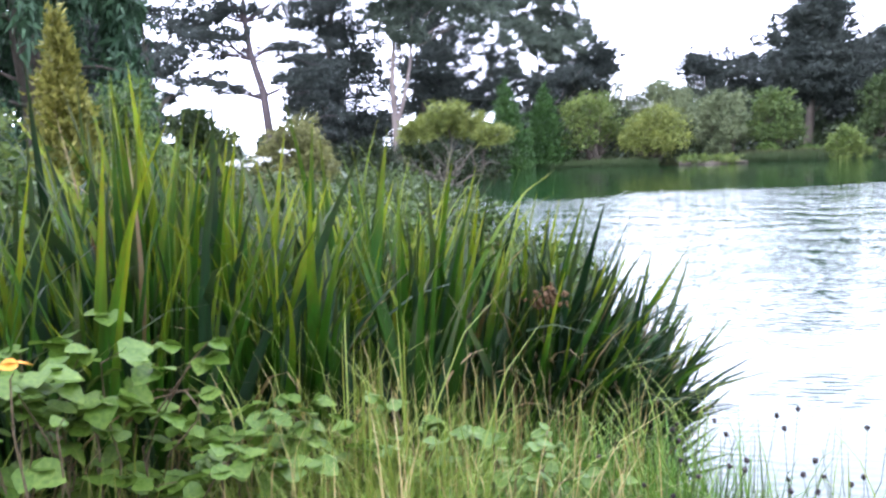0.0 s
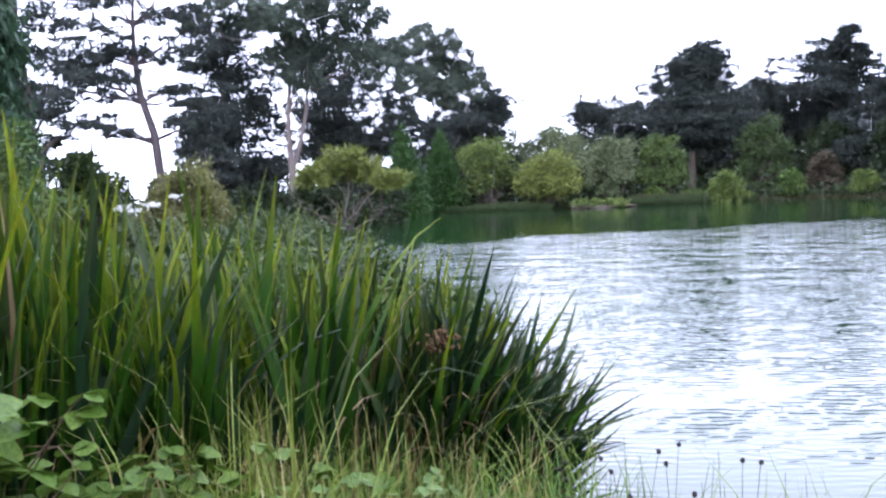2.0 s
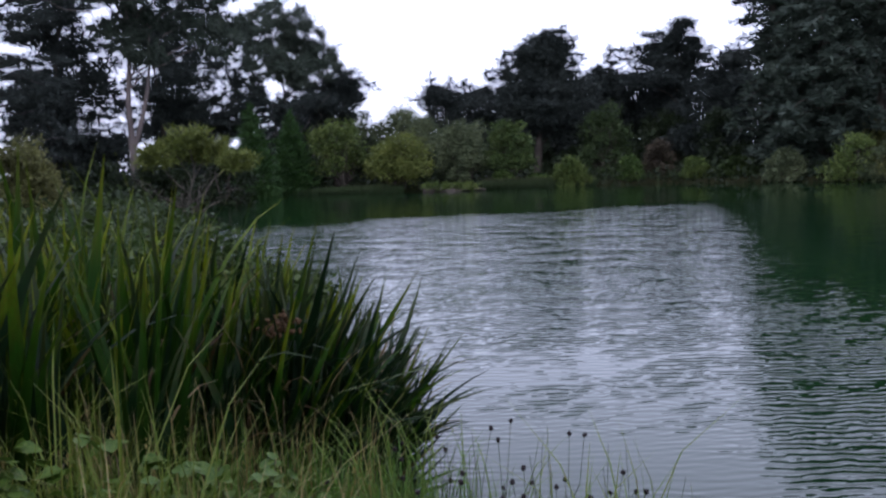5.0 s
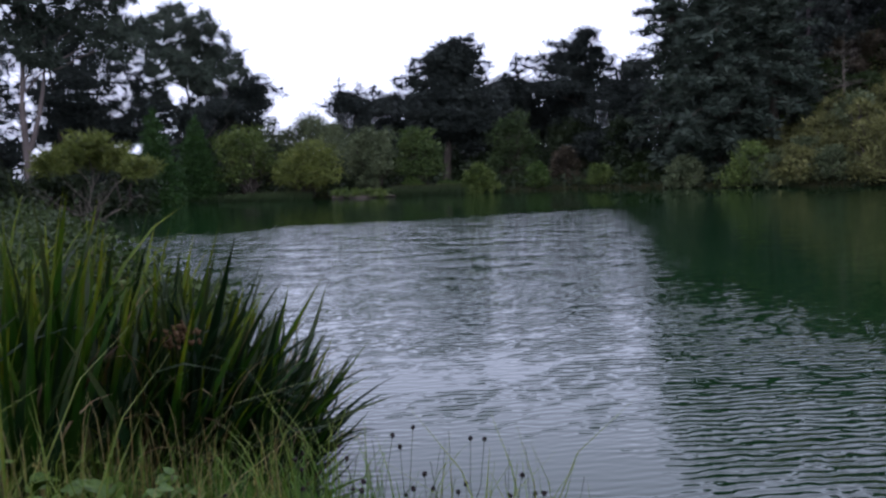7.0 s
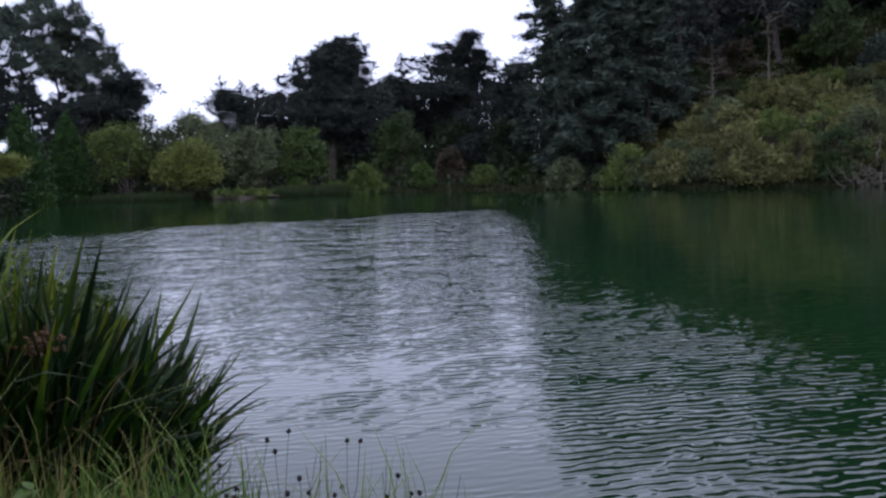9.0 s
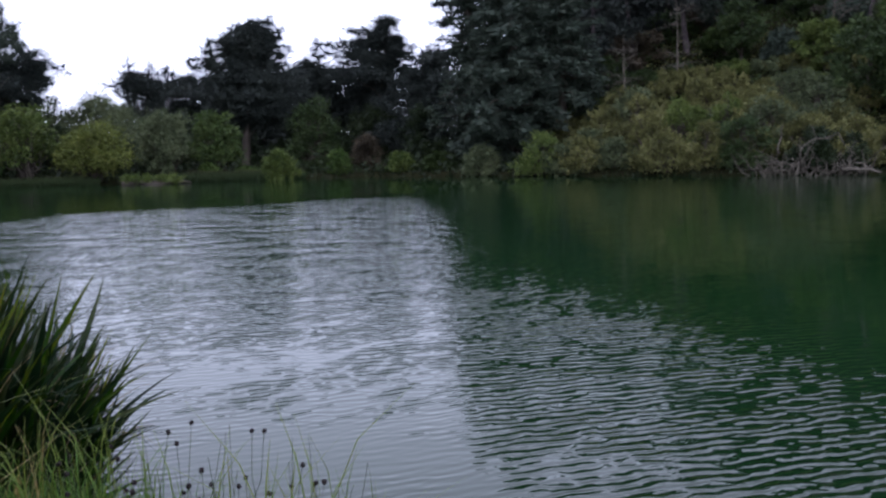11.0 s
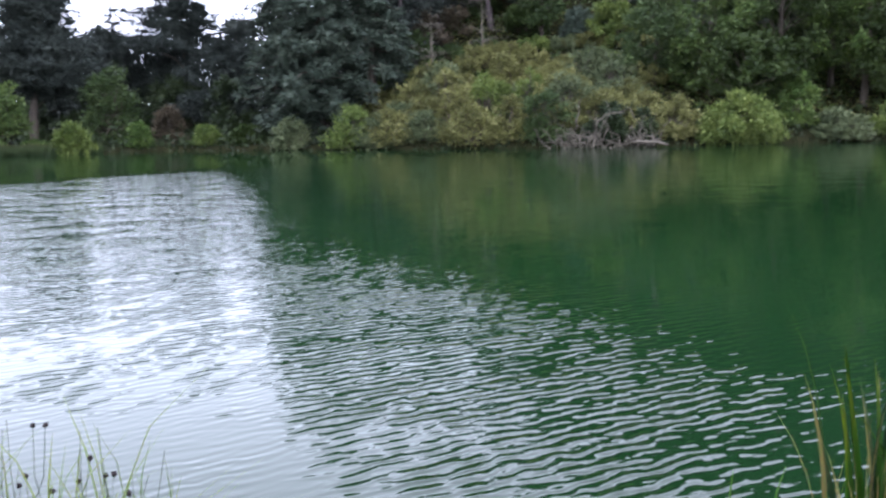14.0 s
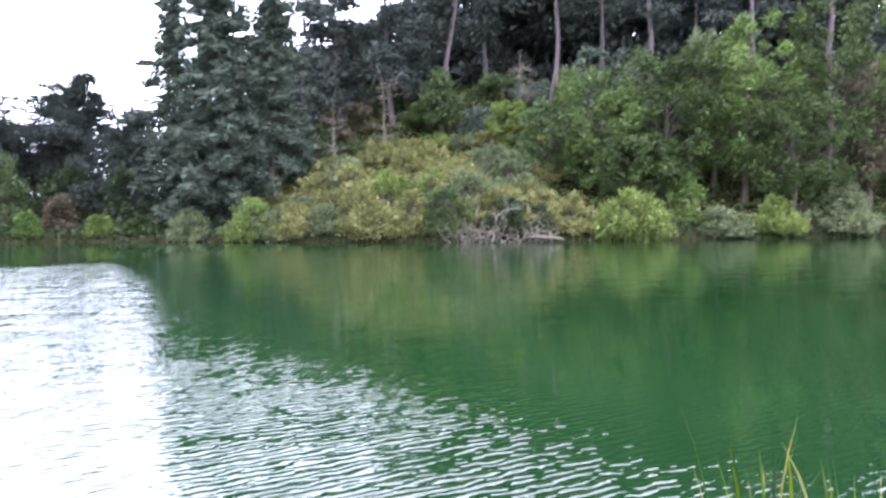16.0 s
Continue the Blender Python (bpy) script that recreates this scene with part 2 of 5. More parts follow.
M_CEDAR = foliage("cedar_leaf", (0.030, 0.045, 0.032), (0.062, 0.086, 0.060), (0.115, 0.140, 0.098), 0.1, 0.6, 0.35)
M_YELLOW = foliage("yellow_green_leaf", (0.045, 0.078, 0.018), (0.125, 0.175, 0.04), (0.24, 0.285, 0.075), 0.25, 0.5, 0.5)
M_GREEN = foliage("green_leaf", (0.032, 0.068, 0.015), (0.09, 0.15, 0.034), (0.18, 0.24, 0.062), 0.22, 0.5, 0.4)
M_BRIGHT = foliage("bright_yellow_green_leaf", (0.055, 0.078, 0.016), (0.15, 0.185, 0.038), (0.29, 0.315, 0.078), 0.25, 0.5, 0.5)
M_LEAFY = foliage("leafy_green_leaf", (0.035, 0.062, 0.017), (0.09, 0.14, 0.036), (0.18, 0.23, 0.065), 0.22, 0.5, 0.4)
M_DARKLEAF = foliage("dull_green_leaf", (0.022, 0.042, 0.014), (0.054, 0.086, 0.028), (0.10, 0.14, 0.045), 0.22, 0.5, 0.4)
M_GOLD = foliage("golden_leaf", (0.08, 0.09, 0.016), (0.18, 0.18, 0.032), (0.32, 0.30, 0.065), 0.25, 0.5, 0.8)
M_CONE = foliage("conical_cypress_leaf", (0.018, 0.048, 0.012), (0.042, 0.096, 0.021), (0.078, 0.150, 0.036), 0.15, 0.5, 0.5)
M_DEEP = foliage("deep_green_leaf", (0.018, 0.034, 0.009), (0.042, 0.068, 0.016), (0.078, 0.11, 0.027), 0.2, 0.5, 0.5)
# M_SHADE: the shade beneath the far trees, put into a very dark leaf colour
M_SHADE = foliage("shade_evergreen_leaf", (0.011, 0.020, 0.008), (0.026, 0.042, 0.015), (0.052, 0.072, 0.027), 0.15, 0.5, 0.5)
M_OLIVE = foliage("olive_leaf", (0.062, 0.066, 0.022), (0.158, 0.165, 0.052), (0.31, 0.295, 0.11), 0.2, 0.6, 0.45)
M_GREY = foliage("grey_green_leaf", (0.055, 0.075, 0.035), (0.12, 0.15, 0.07), (0.21, 0.24, 0.115), 0.2, 0.6, 0.4)
M_BROWN = foliage("russet_leaf", (0.045, 0.037, 0.023), (0.095, 0.076, 0.047), (0.155, 0.125, 0.08), 0.2, 0.6, 0.5)
M_BARK = rough_mat("dark_bark", (0.030, 0.025, 0.019), (0.085, 0.070, 0.055), 1.5, (1, 1, 0.25))
M_PINEBARK = rough_mat("pine_bark", (0.034, 0.027, 0.027), (0.088, 0.070, 0.070), 1.5, (1, 1, 0.25))
M_PALE = rough_mat("pale_bark", (0.075, 0.060, 0.054), (0.20, 0.165, 0.148), 0.8, (1, 1, 0.3))
M_DEAD = rough_mat("dead_wood", (0.030, 0.025, 0.018), (0.125, 0.110, 0.086), 2.5, (1, 1, 0.4))
M_STONE = rough_mat("grey_stone", (0.13, 0.12, 0.12), (0.30, 0.28, 0.28), 8)


# ---- mesh helpers ----
def fast_mesh(name, verts, quads, mat, smooth=False):
    """A mesh from arrays of corners and faces that all have three or all have four corners."""
    me = bpy.data.meshes.new(name)
    verts, quads = np.asarray(verts, "f"), np.asarray(quads, "i")
    me.vertices.add(len(verts)); me.vertices.foreach_set("co", verts.ravel())
    me.loops.add(quads.size); me.loops.foreach_set("vertex_index", quads.ravel())
    me.polygons.add(len(quads))
    me.polygons.foreach_set("loop_start", np.arange(0, quads.size, quads.shape[1], dtype="i"))
    me.polygons.foreach_set("use_smooth", np.full(len(quads), smooth))
    me.update(calc_edges=True)
    me.materials.append(mat)
    return me


def part(name, me, parent, label="", kind=""):
    ob = new(name, me)
    ob.parent = parent
    return tagged(ob, label=label, kind=kind)


def thing(name, label, category, x, y, z, turn=0.0, group="", kind=""):
    ob = new(name)
    ob.empty_display_size = 0.2
    ob.matrix_basis = pose(x, y, z, 0, 0, turn)
    return tagged(ob, label, category, group, kind)


def join(*pieces):
    """Several (verts, quads) as one."""
    vs, qs, k = [], [], 0
    for v, q in pieces:
        vs.append(v); qs.append(q + k); k += len(v)
    return np.concatenate(vs), np.concatenate(qs)


def unit(v):
    return v / np.maximum(np.linalg.norm(v, axis=-1, keepdims=True), 1e-9)


def leaves(p, axis, length, width, rng, fold=0.25, tri=False):
    """One folded, pointed leaf or spray at each point p along its axis."""
    n = len(p)
    axis = unit(axis)
    side = unit(np.cross(axis, rng.normal(size=(n, 3))))
    up = np.cross(side, axis)
    length, width = np.broadcast_to(length, n)[:, None], np.broadcast_to(width, n)[:, None]
    if tri:
        v = np.stack([p + side * width * 0.5, p + axis * length, p - side * width * 0.5], 1).reshape(-1, 3)
        return v, np.arange(3 * n).reshape(-1, 3)
    mid = p + axis * length * 0.42 + up * width * fold
    v = np.stack([p, mid + side * width * 0.5, p + axis * length, mid - side * width * 0.5], 1).reshape(-1, 3)
    return v, np.arange(4 * n).reshape(-1, 4)


def tube(points, radii, sides=6):
    """A tapered limb along a line of points."""
    pts, radii = np.asarray(points, float), np.asarray(radii, float)
    d = unit(np.gradient(pts, axis=0))
    ref = np.where(np.abs(d[:, 2:3]) > 0.9, [[1.0, 0, 0]], [[0, 0, 1.0]])
    a = unit(np.cross(d, ref)); b = np.cross(d, a)
    t = np.linspace(0, 2 * np.pi, sides, endpoint=False)
    ring = pts[:, None] + radii[:, None, None] * (np.cos(t)[None, :, None] * a[:, None] + np.sin(t)[None, :, None] * b[:, None])
    v = ring.reshape(-1, 3)
    i, j = np.meshgrid(np.arange(len(pts) - 1), np.arange(sides), indexing="ij")
    k = (j + 1) % sides
    q = np.stack([i * sides + j, i * sides + k, (i + 1) * sides + k, (i + 1) * sides + j], -1).reshape(-1, 4)
    return v, q


def limb(rng, a, b, r0, r1, sag=0.0, wob=0.06, n=6, sides=5):
    a, b = np.asarray(a, float), np.asarray(b, float)
    t = np.linspace(0, 1, n)[:, None]
    ln = np.linalg.norm(b - a)
    p = a + (b - a) * t + np.array([0, 0, -1.0]) * sag * ln * (t * (1 - t)) * 4
    p[1:-1] += rng.normal(size=(n - 2, 3)) * wob * ln * 0.5
    return tube(p, np.linspace(r0, r1, n), sides)


def cloud(rng, blobs, n, length, width, out=0.7, droop=0.0, flat=0.0, shell=0.6, ragged=0.1, tri=True):
    """n leaf sprays spread through the outer part of soft blobs (x y z rx ry rz)."""
    b = np.asarray(blobs, float)
    area = (b[:, 3] * b[:, 4] + b[:, 3] * b[:, 5] + b[:, 4] * b[:, 5])
    k = rng.choice(len(b), n, p=area / area.sum())
    d = unit(rng.normal(size=(n, 3)))
    r = shell + (1.06 - shell) * rng.random(n) ** 0.7
    core = rng.random(n) < 0.22
    r = np.where(core, 0.65 * r, r) * np.where(rng.random(n) < ragged, rng.uniform(1.0, 1.4, n), 1.0)
    # uneven outline: each blob is lobed
    lobes = 1 + 0.26 * np.sin(d[:, 0] * 5 + k * 1.7) * np.cos(d[:, 2] * 6 + k * 2.3) + 0.16 * np.sin(d[:, 1] * 11 + k + d[:, 0] * 7)
    p = b[k, :3] + d * b[k, 3:] * (r * lobes)[:, None]
    ax = d * out + rng.normal(size=(n, 3)) * 0.55 + np.array([0, 0, -droop])
    ax[:, 2] *= 1 - flat
    s = rng.uniform(0.6, 1.25, n) * np.where(core, 1.7, 1.0)
    return leaves(p, ax, length * s, width * s, rng, tri=tri)


def tufts(rng, c, w, d, h, s, fill=1.8, squat=0.55, finger=0.5, top=140):
    """A foliage pad broken into many small clumps, with fingers of leaf reaching out past its rim."""
    m = int(np.clip(fill * w * h / (0.6 * s * s), 7, top))
    a, q = rng.uniform(0, 2 * np.pi, m), np.sqrt(rng.random(m))
    x, z = np.cos(a) * q, np.sin(a) * q
    z = np.where(z < 0, z * 0.75, z)
    y = rng.uniform(-1, 1, m) * np.sqrt(np.maximum(0, 1 - 0.8 * q * q))
    out = []
    for i in range(m):
        p = np.array([c[0] + x[i] * w, c[1] + y[i] * d, c[2] + z[i] * h])
        r = s * rng.uniform(0.6, 1.35)
        out.append((*p, r * 1.25, r * 1.25, r * squat))
        if q[i] > 0.72 and rng.random() < finger:
            go = unit(np.array([np.sign(x[i]) * (0.25 + abs(x[i])), rng.normal() * 0.4, 0.25 + max(z[i], 0) * 0.8]))
            for k, g in ((1.1, 0.5), (1.9, 0.3), (2.6, 0.18)):
                out.append((*(p + go * r * k), r * g * 1.3, r * g, r * g * 0.6))
    return out


# ---- the lay of the land ----
def polar(az, r):
    return r * math.sin(radians(az)), r * math.cos(radians(az))


SHORE = [(30, -6), (12, 0.2), (5.5, 1.9), (3.6, 2.75), (2.2, 3.35), (0.9, 3.75), (-0.2, 4.3), (-0.7, 5.4), (-0.95, 7.0), (-1.6, 8.8), (-3.2, 11.5),
         (-6, 17), (-10.5, 28), (-17, 42), (-24.5, 55), (-28, 66), (-30, 82), (-27.5, 95),
         polar(-10, 94), polar(-4, 94), polar(2, 96), polar(8, 98), polar(15, 90), polar(22, 83), polar(30, 80), polar(39, 79), polar(47, 84), polar(55, 93),
         polar(64, 104), polar(76, 110), polar(88, 100), polar(97, 70)]


def shore_gap(x, y):
    """Metres from the waterline, above 0 on land."""
    x, y = np.asarray(x, float), np.asarray(y, float)
    s = np.array(SHORE); e = np.roll(s, -1, 0)
    best, inside = np.full(x.shape, 1e9), np.zeros(x.shape, bool)
    for (ax, ay), (bx, by) in zip(s, e):
        dx, dy = bx - ax, by - ay
        t = np.clip(((x - ax) * dx + (y - ay) * dy) / (dx * dx + dy * dy), 0, 1)
        best = np.minimum(best, np.hypot(x - ax - t * dx, y - ay - t * dy))
        cross = (ay > y) != (by > y)
        inside ^= cross & (x < (bx - ax) * (y - ay) / (by - ay + 1e-12) + ax)
    return np.where(inside, -best, best)


def land(x, y):
    """Height of the ground: a low bank, and the wooded hill across the water."""
    x, y = np.asarray(x, float), np.asarray(y, float)
    g = shore_gap(x, y)
    r, az = np.hypot(x, y), np.degrees(np.arctan2(x, y))
    bank = np.where(g < 0, np.maximum(g * 0.45, -1.5), 0.72 * (1 - np.exp(-np.maximum(g, 0) / 1.3)))
    side = np.clip((az - 13) / 14, 0, 1); side = side * side * (3 - 2 * side)
    back = np.clip((100 - az) / 20, 0, 1)
    climb = np.clip(g / 42, 0, 1); climb = climb * climb * (3 - 2 * climb) * 0.55 + climb * 0.45
    far = (r > 55)
    hill = 19 * side * back * climb * far
    rough = 0.05 * np.sin(x * 2.1 + 1) * np.cos(y * 1.7) * np.clip(g, 0, 1)
    return bank + hill + rough


def zl(x, y):
    return float(land(x, y))


ang = np.radians(np.concatenate([np.linspace(-180, -62, 40)[:-1], np.linspace(-62, 66, 150)[:-1], np.linspace(66, 180, 40)]))
rad = np.concatenate([np.linspace(0.05, 14, 60), np.geomspace(14.6, 75, 40), np.linspace(77, 150, 60), np.geomspace(160, 4000, 16)])
A, Rr = np.meshgrid(ang, rad, indexing="ij")
gx, gy = Rr * np.sin(A), Rr * np.cos(A)
gv = np.stack([gx, gy, land(gx, gy)], -1).reshape(-1, 3)
ii, jj = np.meshgrid(np.arange(len(ang) - 1), np.arange(len(rad) - 1), indexing="ij")
gq = np.stack([ii * len(rad) + jj, ii * len(rad) + jj + 1, (ii + 1) * len(rad) + jj + 1, (ii + 1) * len(rad) + jj], -1).reshape(-1, 4)[:, ::-1]
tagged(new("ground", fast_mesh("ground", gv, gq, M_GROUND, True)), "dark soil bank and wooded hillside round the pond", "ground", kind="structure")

wv = [(-140, -20, 0), (150, -20, 0), (150, 130, 0), (-140, 130, 0)]
tagged(new("water", fast_mesh("water", wv, [(0, 1, 2, 3)], M_WATER)), "green rippled pond water reflecting the white sky", "water", kind="structure")


# ---- trees across the water ----
def stem(rng, h, r, lean=(0, 0), n=8, wob=0.02, sides=8):
    t = np.linspace(0, 1, n)
    p = np.stack([lean[0] * t + rng.normal(size=n) * wob * h * t * (1 - t) * 2, lean[1] * t + rng.normal(size=n) * wob * h * t * (1 - t) * 2, h * t - 0.3], 1)
    rr = r * (1 - t) ** 0.8 + r * 0.12
    rr[0] *= 1.35
    return p, tube(p, rr, sides)


def tree(name, label, category, az, r, trunk, crown, bark, leaf, group="", sink=0.0):
    x, y = polar(az, r)
    ob = thing(name, label, category, x, y, zl(x, y) - sink, turn=-az, group=group)
    if trunk is not None:
        part("trunk", fast_mesh("trunk", *trunk, bark, True), ob)
    if crown is not None:
        part("crown", fast_mesh("crown", *crown, leaf), ob)
    return ob


def broad_cypress(seed, az, r, h, w, base=0.3, leaf=None, n=9000, tiers=9, lean=0.0, top=0.35, label="dark Monterey-type cypress with layered flat-topped crown on the far bank", size=0.55):
    """Flat spreading layers of foliage on long limbs."""
    rng = np.random.default_rng(seed)
    p, tr = stem(rng, h * 0.97, 0.022 * h + 0.12, (lean, 0))
    limbs, blobs = [tr], []
    for i in range(tiers):
        f = base + (1 - base) * (i + 0.5) / tiers
        spread = w * 0.5 * (1 - (1 - top) * ((f - base) / (1 - base)) ** 1.4)
        c = p[0] + (p[-1] - p[0]) * f
        m = 5 if f < 0.85 else 3
        for k in range(m):
            a = rng.uniform(0, 2 * np.pi) if k else rng.choice([0, np.pi]) + rng.normal() * 0.3
            q = spread * rng.uniform(0.35, 1.0)
            e = c + np.array([math.cos(a) * q, math.sin(a) * q, q * 0.22 + rng.normal() * 0.03 * h])
            limbs.append(limb(rng, c - [0, 0, 0.05 * h], e, 0.006 * h + 0.03, 0.03, -0.05, 0.08))
            s = rng.uniform(0.55, 1.0) * max(spread * 0.42, 0.06 * h)
            blobs.append((*e, s * 1.15, s * 1.15, s * 0.42))
            blobs.append((*(c + (e - c) * 0.55), s, s, s * 0.45))
    blobs.append((*(p[-1] + [0, 0, -0.02 * h]), w * top * 0.45, w * top * 0.45, h * 0.05))
    cr = cloud(rng, blobs, int(n * 1.7), size * 0.85, size * 0.40, 0.8, -0.15, 0.2, 0.3)
    return tree("cypress_tree", label, "tree", az, r, join(*limbs), cr, M_BARK, leaf or M_CYPRESS, "cypresses along the far bank")


def shrub(seed, az, r, h, w, leaf, label, name="shrub", n=3500, size=0.34, lobes=30, group="shrubs along the far bank", low=0.12, depth=0.8, bare=0.0, sharp=0.0, skirt=True, ragged=0.16, lobe=(0.08, 0.17)):
    """A many-stemmed bush with a lobed round crown."""
    rng = np.random.default_rng(seed)
    blobs, limbs = [], []
    for i in range(lobes):
        a, up = rng.uniform(0, 2 * np.pi), math.asin(rng.random())
        q = rng.uniform(0.6, 1.0)
        s = rng.uniform(*lobe) * min(w, h * 1.6)
        rim = max(0.1, 0.5 * w - s * 0.9) * (0.92 + 0.24 * math.sin(2 * a + seed) + 0.16 * math.sin(3 * a + 2.3 * seed))
        foot = max(low, bare, 0.2 if skirt else 0.26) * h
        c = np.array([math.cos(a) * math.cos(up) * rim * q, math.sin(a) * math.cos(up) * rim * depth * q, foot + (h - s * 0.75 - foot) * math.sin(up) * (0.6 + 0.4 * q) * (0.93 + 0.12 * math.sin(2 * a + 1.7 * seed))])
        blobs.append((*c, s * 1.1, s * 1.1, s * 0.8))
        limbs.append(limb(rng, (rng.normal() * 0.04 * w, rng.normal() * 0.04 * w, -0.1), c, 0.02 * h + 0.015, 0.02, -0.06, 0.1))
    if skirt and not bare:
        for i in range(8):
            a = i * 0.785 + rng.uniform(-0.3, 0.3)
            s = rng.uniform(0.13, 0.2) * min(w, h * 1.6)
            blobs.append((math.cos(a) * 0.3 * w, math.sin(a) * 0.3 * w * depth, s * 0.55, s * 1.15, s * 1.15, s * 0.8))
    cr = cloud(rng, blobs, int(n * 2.0), size * 0.75, size * 0.42, 0.8, 0.05 - sharp, 0, 0.45, ragged)
    return tree(name, label, "shrub", az, r, join(*limbs), cr, M_DEAD if bare else M_BARK, leaf, group)


def cone_tree(seed, az, r, h, w, label, leaf=None, n=5200, size=0.34, name="conical_cypress", group="pair of conical cypresses"):
    rng = np.random.default_rng(seed)
    p, tr = stem(rng, h * 0.95, 0.14)
    f = np.linspace(0.06, 0.97, 15)
    blobs = [(rng.normal() * 0.03 * w, rng.normal() * 0.03 * w, h * t, w * 0.5 * (1 - t ** 1.5) ** 0.85 + 0.1, w * 0.5 * (1 - t ** 1.5) ** 0.85 + 0.1, h * 0.075) for t in f]
    cr = cloud(rng, blobs, int(n * 2.6), size * 0.9, size * 0.42, 0.5, -0.5, 0, 0.5, 0.02)
    return tree(name, label, "tree", az, r, tr, cr, M_BARK, leaf or M_CONE, group)


def cedar(seed, az, r, h, w, leaf, label, n=16000, droop=0.45, name="cedar_tree", size=0.6, low=0.06, tilt=-0.12):
    """Tall conifer in whorls of level boughs with hanging sprays."""
    rng = np.random.default_rng(seed)
    p, tr = stem(rng, h, 0.016 * h + 0.1, n=12)
    limbs, blobs = [tr], []
    whorls = 24
    for i in range(whorls):
        f = low + (0.98 - low) * i / whorls
        q0 = w * 0.5 * (1 - f) ** 0.7 + 0.25
        c = np.array([np.interp(f * h, p[:, 2], p[:, 0]), np.interp(f * h, p[:, 2], p[:, 1]), f * h])
        for k in range(6):
            a = k * 1.05 + i * 0.6 + rng.normal() * 0.3
            q = q0 * rng.uniform(0.45, 1.15)
            drop = tilt + rng.normal() * 0.13 - 0.10 * (1 - f)
            e = c + np.array([math.cos(a) * q, math.sin(a) * q, drop * q + rng.normal() * 0.5])
            limbs.append(limb(rng, c, e, 0.02 + 0.003 * h, 0.02, -0.07, 0.05, 5, 4))
            for g in (0.3, 0.5, 0.68, 0.84, 1.0):
                t = c + (e - c) * g + rng.normal(size=3) * [0.3, 0.3, 0.18] + [0, 0, 0.28 * q * g * (1 - g)]
                s = rng.uniform(0.75, 1.25) * (0.42 + 0.055 * q0)
                blobs.append((*t, s, s, s * 0.36))
                blobs.append((*(t + [rng.normal() * 0.3, rng.normal() * 0.3, -0.45 * s]), s * 0.7, s * 0.7, s * 0.42))
    cr = cloud(rng, blobs, int(n * 1.7), size * 0.8, size * 0.26, 1.0, droop * 0.6, 0.55, 0.15, 0.2)
    return tree(name, label, "tree", az, r, join(*limbs), cr, M_BARK, leaf)


def broadleaf(seed, az, r, h, w, leaf, label, n=9000, size=0.42, base=0.08, group="broadleaf trees on the hillside"):
    """Leafy tree with a dense lobed crown that hangs low."""
    rng = np.random.default_rng(seed)
    p, tr = stem(rng, h * 0.75, 0.014 * h + 0.05)
    limbs, blobs = [tr], []
    m = int(np.clip(2.2 * w * h / 2.0, 40, 110))
    for i in range(m):
        # clumps over the outside of an egg-shaped crown, fewer inside
        d = unit(rng.normal(size=3))
        q = rng.uniform(0.82, 1.0) if rng.random() < 0.8 else rng.uniform(0.3, 0.8)
        s = rng.uniform(0.55, 1.0) * (0.055 * w + 0.35)
        mid, half = h * (0.5 + 0.5 * base), h * (0.5 - 0.5 * base)
        bulge = 1 + 0.16 * math.sin(d[0] * 4 + seed) + 0.12 * math.sin(d[2] * 7 + seed * 2)
        c = np.array([d[0] * (0.5 * w - s * 0.5) * q * bulge, d[1] * (0.5 * w - s * 0.5) * q * bulge, min(h - 0.3 * s, mid + d[2] * half * q * bulge)])
        if i % 4 == 0:
            limbs.append(limb(rng, (p[3][0], p[3][1], max(0.3, c[2] * 0.6 - 0.4)), c, 0.06, 0.02, -0.05, 0.1))
        blobs.append((*c, s * 1.2, s * 1.2, s * 0.75))
        blobs.append((*(c + unit(np.array([d[0], d[1], abs(d[2]) + 0.6])) * s * 0.95), s * 0.55, s * 0.55, s * 0.5))
    cr = cloud(rng, blobs, int(n * 1.7), size * 0.72, size * 0.40, 0.75, -0.05, 0.1, 0.45)
    return tree("broadleaf_tree", label, "tree", az, r, join(*limbs), cr, M_BARK, leaf, group)


def hill_pine(seed, az, r, h, w, n=3500, clear=0.5, lean=0.0):
    """Tall bare stem with a dark tuft far up, standing in the wood."""
    rng = np.random.default_rng(seed)
    p, tr = stem(rng, h, 0.14 + 0.006 * h, (lean, 0), n=9, wob=0.02)
    limbs, blobs = [tr], []
    for i in range(15):
        f = clear + (1 - clear) * (i + 0.3) / 15
        c = p[0] + (p[-1] - p[0]) * f
        a, q = rng.uniform(0, 2 * np.pi), w * 0.5 * rng.uniform(0.4, 1)
        e = c + np.array([math.cos(a) * q, math.sin(a) * q, q * 0.15])
        limbs.append(limb(rng, c, e, 0.07, 0.02, 0, 0.08, 5, 4))
        blobs.append((*e, w * 0.2, w * 0.2, w * 0.09))
        blobs.append((*(c + (e - c) * 0.5), w * 0.2, w * 0.2, w * 0.09))
    cr = cloud(rng, blobs, n, 0.6, 0.22, 0.8, 0, 0.2, 0.2)
    return tree("pine_tree", "tall pine with bare grey-brown trunk in the hillside wood", "tree", az, r, join(*limbs), cr, M_PINEBARK, M_CYPRESS, "pines in the hillside wood")


def rise(el, r):
    """Height over the water that shows el degrees above the level at r metres."""
    return 2.3 + r * math.tan(radians(el))


def tall(az, r, el):
    x, y = polar(az, r)
    return rise(el, r) - zl(x, y)

